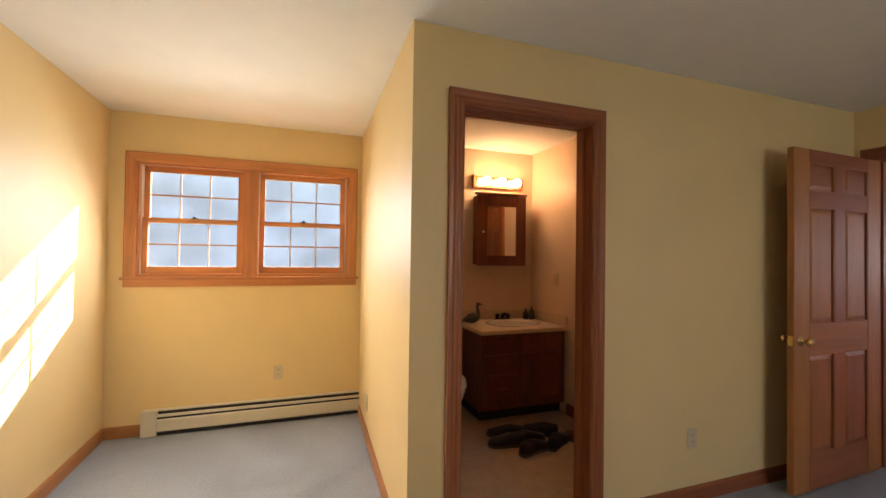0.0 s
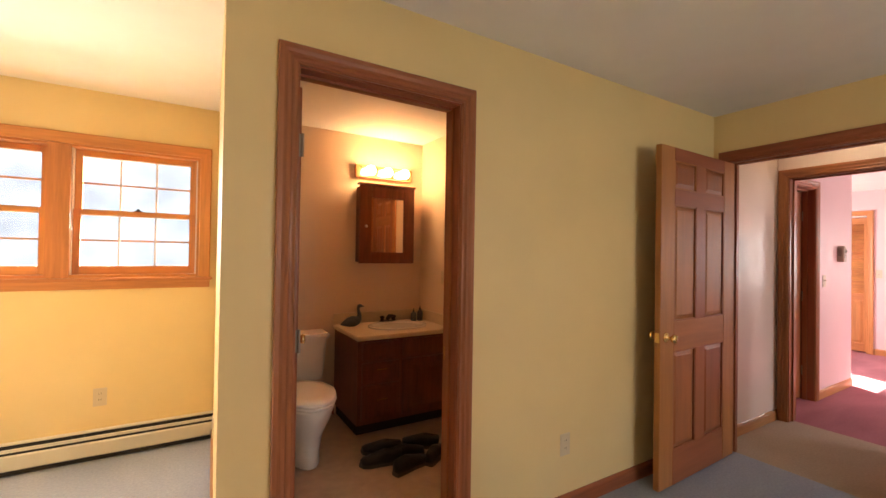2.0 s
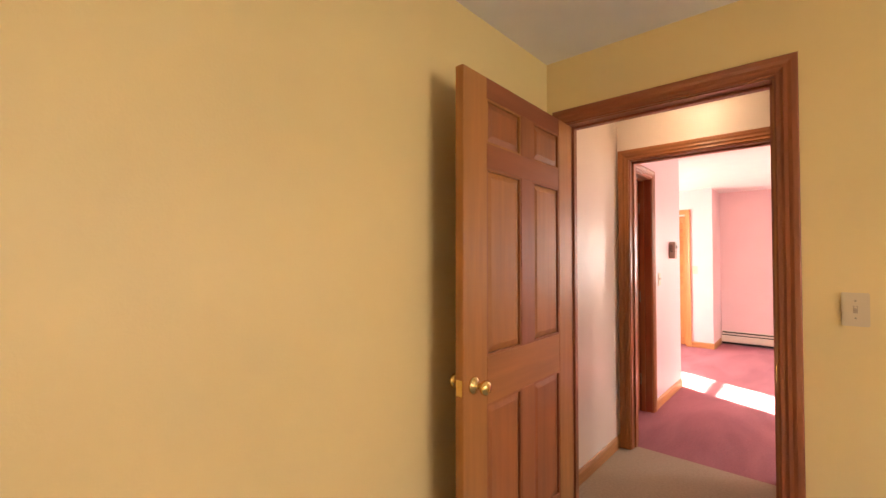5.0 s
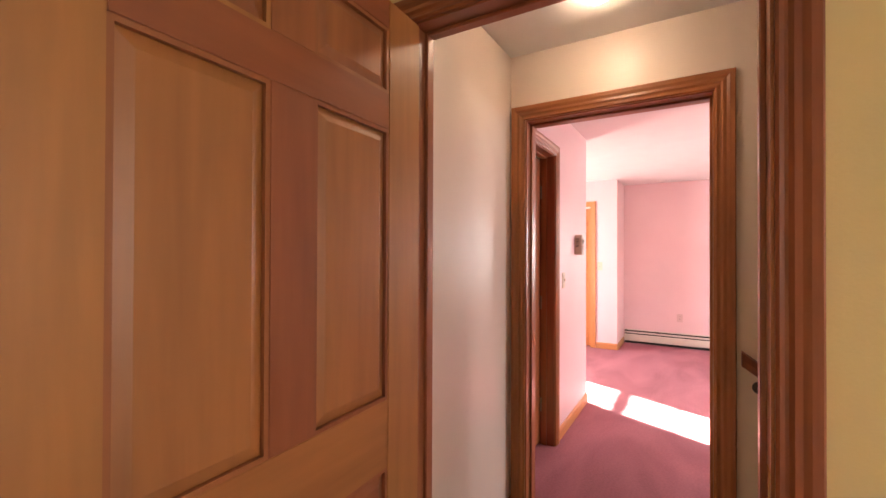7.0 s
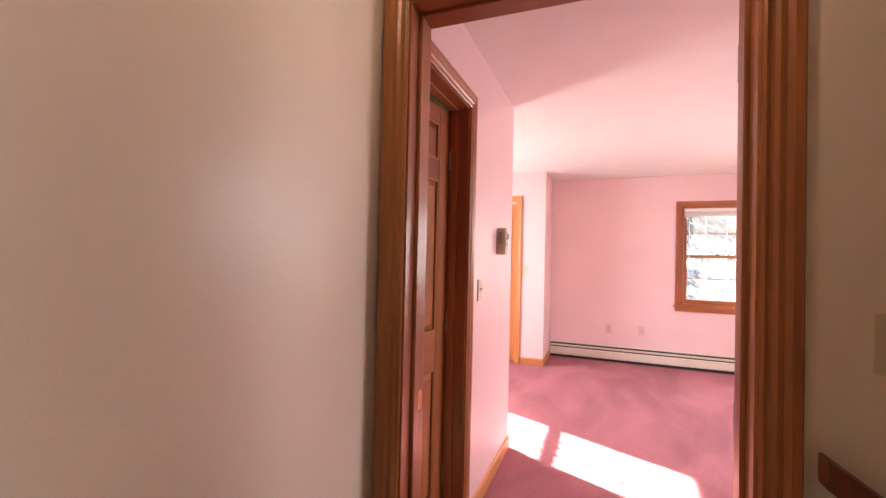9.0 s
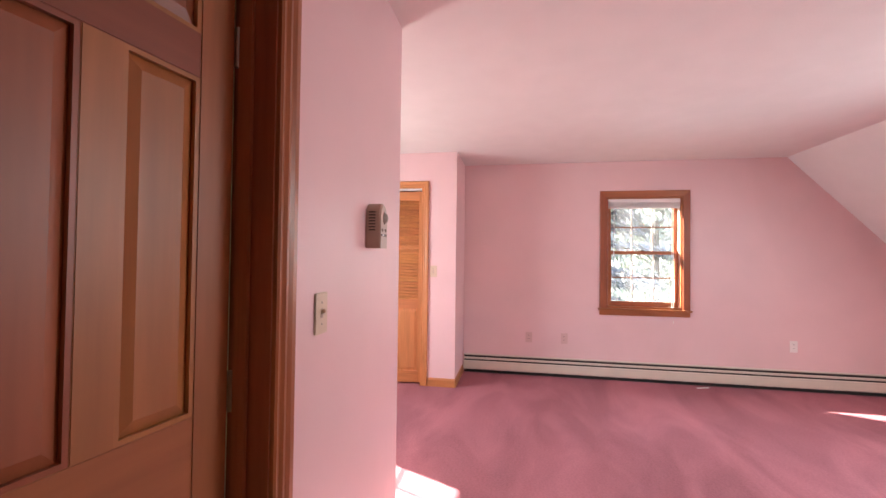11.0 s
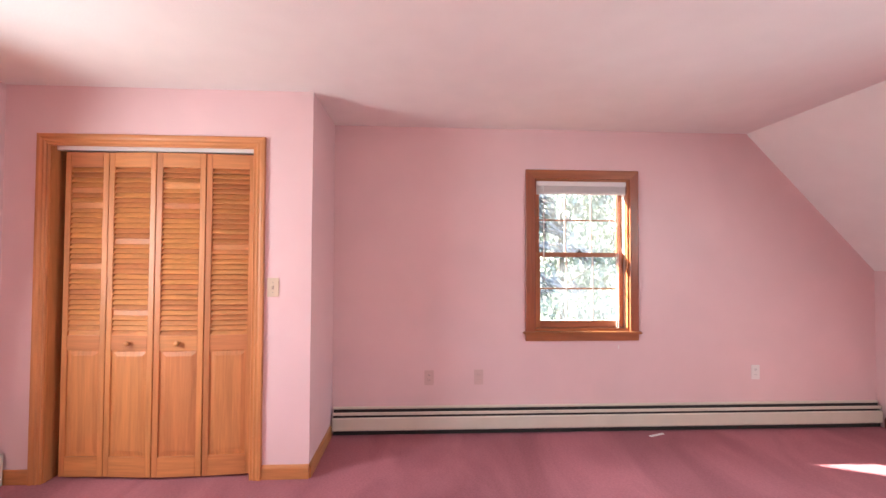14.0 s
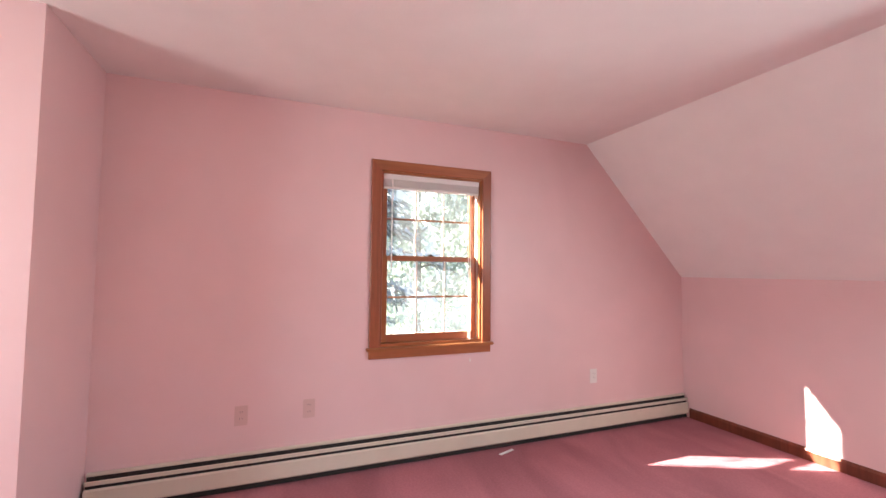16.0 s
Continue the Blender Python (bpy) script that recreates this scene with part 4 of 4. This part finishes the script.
def oval(cx, cy, rx, ry, z, n=28, back=0.0):
    pts = []
    for i in range(n):
        a = 2 * math.pi * i / n
        y = math.sin(a) * ry
        pts.append((cx + math.cos(a) * rx * (1 - 0.10 * (y < 0) * (-y / ry)), cy + (y if y < 0 else y * (1 - back)), z))
    return pts


smooth(part("bowl", loft([oval(0, 3.110, 0.106, 0.247, 0.000), oval(0, 3.110, 0.101, 0.237, 0.062), oval(0, 3.070, 0.115, 0.227, 0.187), oval(0, 3.020, 0.158, 0.247, 0.302), oval(0, 3.000, 0.178, 0.263, 0.385), oval(0, 3.000, 0.173, 0.258, 0.400)]), PORCELAIN, toilet))
part("pedestal", box(-0.10, 0.10, 3.18, 3.46, 0.0, 0.385, 0.03), PORCELAIN, toilet)
smooth(part("seat", loft([oval(0, 3.000, 0.180, 0.270, 0.404), oval(0, 3.000, 0.187, 0.276, 0.412), oval(0, 3.000, 0.182, 0.270, 0.422)]), PORCELAIN, toilet))
smooth(part("lid", loft([oval(0, 3.005, 0.178, 0.266, 0.424), oval(0, 3.005, 0.184, 0.273, 0.431), oval(0, 3.005, 0.179, 0.263, 0.445), oval(0, 3.005, 0.125, 0.185, 0.453)]), PORCELAIN, toilet))
rings = [[(-w, YD - 0.215, z), (w, YD - 0.215, z), (w, YD - 0.012, z), (-w, YD - 0.012, z)] for w, z in ((0.235, 0.37), (0.25, 0.45), (0.268, 0.675))]
bm = loft(rings)
bmesh.ops.bevel(bm, geom=[e for e in bm.edges if abs(e.verts[0].co.z - e.verts[1].co.z) > 0.05], offset=0.02, segments=3, affect="EDGES")
part("tank", bm, PORCELAIN, toilet)
part("tank_lid", box(-0.285, 0.285, YD - 0.235, YD - 0.006, 0.676, 0.722, 0.012), PORCELAIN, toilet)
part("flush_lever", box(-0.20, -0.12, YD - 0.235, YD - 0.22, 0.60, 0.615, 0.004), STEEL, toilet)


def shoe(m, mat, label, tall=False):
    t = thing("boot" if tall else "shoe", m, label, "boot" if tall else "shoe", "footwear on the bathroom floor")
    def foot(s, z, w=1.0):
        return [(x * s, y * w, z) for x, y in ((-0.13, -0.028), (-0.135, 0.0), (-0.13, 0.028), (-0.06, 0.034), (0.02, 0.040), (0.08, 0.046), (0.12, 0.032), (0.14, 0.0), (0.12, -0.036), (0.08, -0.046), (0.02, -0.036), (-0.06, -0.032))]
    part("sole", loft([foot(1.0, 0.0), foot(1.02, 0.012), foot(1.0, 0.022)]), SOLE, t)
    r = [foot(0.98, 0.022), foot(0.97, 0.045, 0.97), [(x - 0.02 - 0.03 * (x > 0.02), y * 0.8, 0.066) for x, y, _ in foot(0.85, 0)], [(x * 0.55 - 0.062, y * 0.72, 0.086) for x, y, _ in foot(0.9, 0)]]
    if tall:
        r += [[(x * 0.42 - 0.075, y * 0.9, 0.16) for x, y, _ in foot(0.9, 0)], [(x * 0.44 - 0.075, y * 0.95, 0.24) for x, y, _ in foot(0.9, 0)]]
    smooth(part("upper", loft(r), mat, t))
    part("opening", loft([[(x * 0.42 - 0.07, y * 0.55, z) for x, y, _ in foot(0.9, 0)] for z in ((0.236, 0.242) if tall else (0.082, 0.0885))]), DARK, t)
    for k in range(4):
        part("lace", box(0.004 + 0.017 * k, 0.010 + 0.017 * k, -0.022, 0.022, 0.070 - 0.004 * k, 0.079 - 0.004 * k, 0.002), DARK, t)


for x, y, a in ((1.50, 2.86, 2.6), (1.44, 2.72, 2.9), (1.58, 2.58, 0.3), (1.62, 2.72, 0.1), (1.78, 2.82, 2.4), (1.80, 2.62, 0.6)):
    shoe(Matrix.Translation((x, y, -0.0035)) @ Matrix.Rotation(a, 4, "Z"), SHOE, "black leather shoe on the bathroom floor")
shoe(Matrix.Translation((1.98, 2.60, -0.0035)) @ Matrix.Rotation(1.9, 4, "Z"), BOOT, "brown leather shoe on the bathroom floor")

# ---- wide closet with louvred folding doors ----
SLAT = None


def folding_leaf(p0, p1, label, knob_x=None):
    """A louvred panel from one plan point to the next; z up, local x along it, local y towards the room."""
    global SLAT
    d = Vector((p1[0] - p0[0], p1[1] - p0[1]))
    w = d.length - 0.004
    a = d.normalized()
    m = Matrix(((a.x, -a.y, 0, p0[0]), (a.y, a.x, 0, p0[1]), (0, 0, 1, 0), (0, 0, 0, 1)))
    t = thing("folding_door", m, label, "closet door", "folding closet doors")
    th, st = 0.028, 0.034
    lo, hi = 0.015, 1.985
    part("stile", box(0, st, -th / 2, th / 2, lo, hi, 0.002), LIGHT_V, t)
    part("stile", box(w - st, w, -th / 2, th / 2, lo, hi, 0.002), LIGHT_V, t)
    for z0, z1 in ((lo, 0.135), (0.775, 0.865), (1.895, hi)):
        part("rail", box(st, w - st, -th / 2, th / 2, z0, z1, 0.0015), LIGHT_H, t)
    raised_panel(w - 2 * st, 0.64, th, LIGHT_V, t, st, 0.135)
    n = 33
    if SLAT is None:
        b = bmesh.new()
        add_box(b, 0, 1, -0.003, 0.003, -0.019, 0.019, 0)
        SLAT = bpy.data.meshes.new("slat")
        b.to_mesh(SLAT)
        b.free()
        SLAT.materials.append(LIGHT_H)
    for k in range(n):
        z = 0.865 + (k + 0.5) * 1.03 / n
        s = new("slat", SLAT)
        s.parent = t
        tilt = 0.62 + random.uniform(-0.05, 0.05)
        if random.random() < 0.07:
            tilt -= 0.5
        s.location, s.rotation_euler, s.scale = (st, 0, z), (tilt, 0, 0), (w - 2 * st, 1, 1)
    if knob_x:
        smooth(part("knob", lathe([(0, 0), (0.008, 0), (0.007, 0.012), (0.016, 0.020), (0.014, 0.029), (0, 0.031)], 16, Matrix.Translation((knob_x * w, th / 2, 0.82)) @ Matrix.Rotation(-math.pi / 2, 4, "X")), LIGHT_V, t, "small turned wooden knob"))


CX = XC + 0.052
pts = [(CX + 0.004, 2.242), (CX - 0.020, 2.530), (CX - 0.028, 2.822), (CX - 0.004, 3.118), (CX + 0.006, 3.384)]
for k, (p, q) in enumerate(zip(pts, pts[1:])):
    folding_leaf(p, q, "honey pine folding closet door with louvres above a panel", {1: 0.5, 2: 0.5}.get(k))

scrap = part("paper_scrap", box(-0.07, 0.07, -0.012, 0.012, 0, 0.003), PAPER)
scrap.matrix_world = Matrix.Translation((9.36, -0.61, 0.001)) @ Matrix.Rotation(1.9, 4, "Z")
tagged(scrap, "torn strip of white paper on the carpet", "paper")

# ---- outside ----
g = bmesh.new()
bmesh.ops.create_grid(g, x_segments=1, y_segments=1, size=1500, matrix=Matrix.Translation((0, 0, -3.0)))
tagged(part("ground", g, GRASS), "grassy yard around the house", "ground", kind="structure")


def leafy_tree(x, y, height, crown_r, crown_z, seed, count, label):
    rng = random.Random(seed)
    t = thing("tree", Matrix.Translation((x, y, -3.0)), label, "tree")
    prof = [(0.16, 0.0), (0.12, height * 0.3), (0.07, height * 0.7), (0.02, height)]
    bm = lathe(prof, 10)
    for k in range(14):
        z = height * rng.uniform(0.3, 0.92)
        a = rng.uniform(0, 6.28)
        L = crown_r * rng.uniform(0.5, 0.9)
        q = Matrix.Translation((0, 0, z)) @ Matrix.Rotation(a, 4, "Z") @ Matrix.Rotation(rng.uniform(0.9, 1.3), 4, "Y")
        lathe([(0.04, 0), (0.02, L * 0.6), (0.004, L)], 6, q, bm)
    part("trunk", bm, BARK, t)
    clumps = [(rng.uniform(-1, 1) * crown_r * 0.75, rng.uniform(-1, 1) * crown_r * 0.75, rng.uniform(crown_z, height * 1.03), rng.uniform(0.35, 0.8)) for _ in range(46)]
    verts, faces = [], []
    for _ in range(count):
        cx, cy, cz, r = rng.choice(clumps)
        c = Vector((cx, cy, cz)) + Vector((rng.gauss(0, 1), rng.gauss(0, 1), rng.gauss(0, 0.7))) * r * 0.5
        e = Euler((rng.uniform(0, 6.28), rng.uniform(0, 6.28), rng.uniform(0, 6.28))).to_matrix()
        s = rng.uniform(0.06, 0.12)
        i = len(verts)
        verts += [c + e @ Vector(p) * s for p in ((-1, 0, 0), (0, -0.5, 0.1), (1, 0, 0), (0, 0.5, 0.1))]
        faces.append((i, i + 1, i + 2, i + 3))
    me = bpy.data.meshes.new("crown")
    me.from_pydata(verts, [], faces)
    me.materials.append(LEAF)
    cr = new("crown", me)
    cr.parent = t
    return t


leafy_tree(17.5, -2.6, 8.0, 2.4, 1.2, 3, 9000, "leafy green tree in the sun beside the house")
leafy_tree(21.0, -6.4, 9.0, 2.8, 1.4, 5, 9000, "leafy green tree in the yard")
leafy_tree(24.5, 0.6, 9.0, 2.8, 1.4, 8, 9000, "tall leafy tree behind the yard")



def conifer(x, y, height, r, seed, count, label):
    """A spruce: tapered trunk, whorls of drooping boughs with many needle tufts."""
    rng = random.Random(seed)
    t = thing("spruce_tree", Matrix.Translation((x, y, -3.0)), label, "tree")
    bm = lathe([(0.17, 0), (0.10, height * 0.5), (0.015, height)], 10)
    boughs = []
    for k in range(110):
        f = (k + rng.random()) / 110
        z = height * (0.06 + 0.92 * f)
        L = r * (1 - f) ** 0.8 * rng.uniform(0.75, 1.12) + 0.08
        a = rng.uniform(0, 6.28)
        lathe([(0.018, 0), (0.004, L)], 5, Matrix.Translation((0, 0, z)) @ Matrix.Rotation(a, 4, "Z") @ Matrix.Rotation(1.75, 4, "Y"), bm)
        boughs.append((z, L, a))
    part("trunk", bm, BARK, t)
    verts, faces = [], []
    for _ in range(count):
        z, L, a = rng.choice(boughs)
        s = rng.random() ** 0.7 * L
        side = rng.gauss(0, 0.10 + 0.10 * (L - s) / (L + 0.1))
        c = Vector((math.cos(a) * s - math.sin(a) * side, math.sin(a) * s + math.cos(a) * side, z - 0.18 * s - abs(rng.gauss(0, 0.06))))
        e = Euler((rng.uniform(-0.6, 0.6), rng.uniform(0.2, 1.0), a + rng.uniform(-0.8, 0.8))).to_matrix()
        q = rng.uniform(0.06, 0.11)
        i = len(verts)
        verts += [c + e @ Vector(p) * q for p in ((-1, -0.25, 0), (1, -0.12, 0), (1.2, 0.1, 0), (-1, 0.3, 0))]
        faces.append((i, i + 1, i + 2, i + 3))
    me = bpy.data.meshes.new("crown")
    me.from_pydata(verts, [], faces)
    me.materials.append(NEEDLES)
    new("crown", me).parent = t


conifer(12.7, 0.42, 10.0, 2.45, 11, 20000, "dark shaded spruce tree close to the window")

# neighbouring house with its shaded wall
nb = thing("neighbour_house", Matrix.Translation((24.0, 8.6, -3.0)), "grey neighbouring house with a pitched roof", "house")
part("wall", box(-3, 3, -4.6, 4.6, 0, 5.2), SIDING, nb)
part("roof", loft([[(-3.4, y, 5.0), (3.4, y, 5.0), (0, y, 8.2)] for y in (-4.9, 4.9)]), ROOFM, nb)
for y in (-2.6, 0.2, 2.8):
    w = part("window", box(-3.03, -2.98, y - 0.5, y + 0.5, 3.0, 4.4), WHITE_PL, nb)
    part("glass", box(-3.04, -3.032, y - 0.42, y + 0.42, 3.08, 4.32), MIRROR, w)

# wooded hill beyond the yard, haze and glow put into its material
HILL = bpy.data.materials.new("glowing_hazy_woods")
HILL.use_nodes = True
hn = HILL.node_tree
hb = hn.nodes["Principled BSDF"]
nz = hn.nodes.new("ShaderNodeTexNoise")
nz.inputs["Scale"].default_value = 0.16
nz.inputs["Detail"].default_value = 6
tcn = hn.nodes.new("ShaderNodeTexCoord")
hn.links.new(tcn.outputs["Object"], nz.inputs["Vector"])
rp = hn.nodes.new("ShaderNodeValToRGB")
rp.color_ramp.elements[0].color, rp.color_ramp.elements[1].color = (0.20, 0.18, 0.16, 1), (0.31, 0.285, 0.26, 1)
rp.color_ramp.elements[0].position, rp.color_ramp.elements[1].position = 0.38, 0.68
hn.links.new(nz.outputs["Fac"], rp.inputs[0])
hn.links.new(rp.outputs[0], hb.inputs["Base Color"])
# faint self-glow added to lift the pale woods
hn.links.new(rp.outputs[0], hb.inputs["Emission Color"])
hb.inputs["Emission Strength"].default_value = 0.015
hb.inputs["Roughness"].default_value = 1.0
hill = bmesh.new()
rows = []
for i in range(121):
    a = 2 * math.pi * i / 120
    h = 30 + 3 * noise.noise(Vector((math.cos(a) * 4, math.sin(a) * 4, 0))) + 1.6 * noise.noise(Vector((math.cos(a) * 22, math.sin(a) * 22, 3)))
    rows.append([hill.verts.new((r * math.cos(a), r * math.sin(a), z)) for r, z in ((75, -3), (84, h * 0.6), (98, h), (130, h))])
for a, b in zip(rows, rows[1:]):
    for k in range(3):
        hill.faces.new((a[k], a[k + 1], b[k + 1], b[k]))
tagged(part("backdrop", hill, HILL), "hazy wooded hills in the distance", "backdrop", kind="structure")
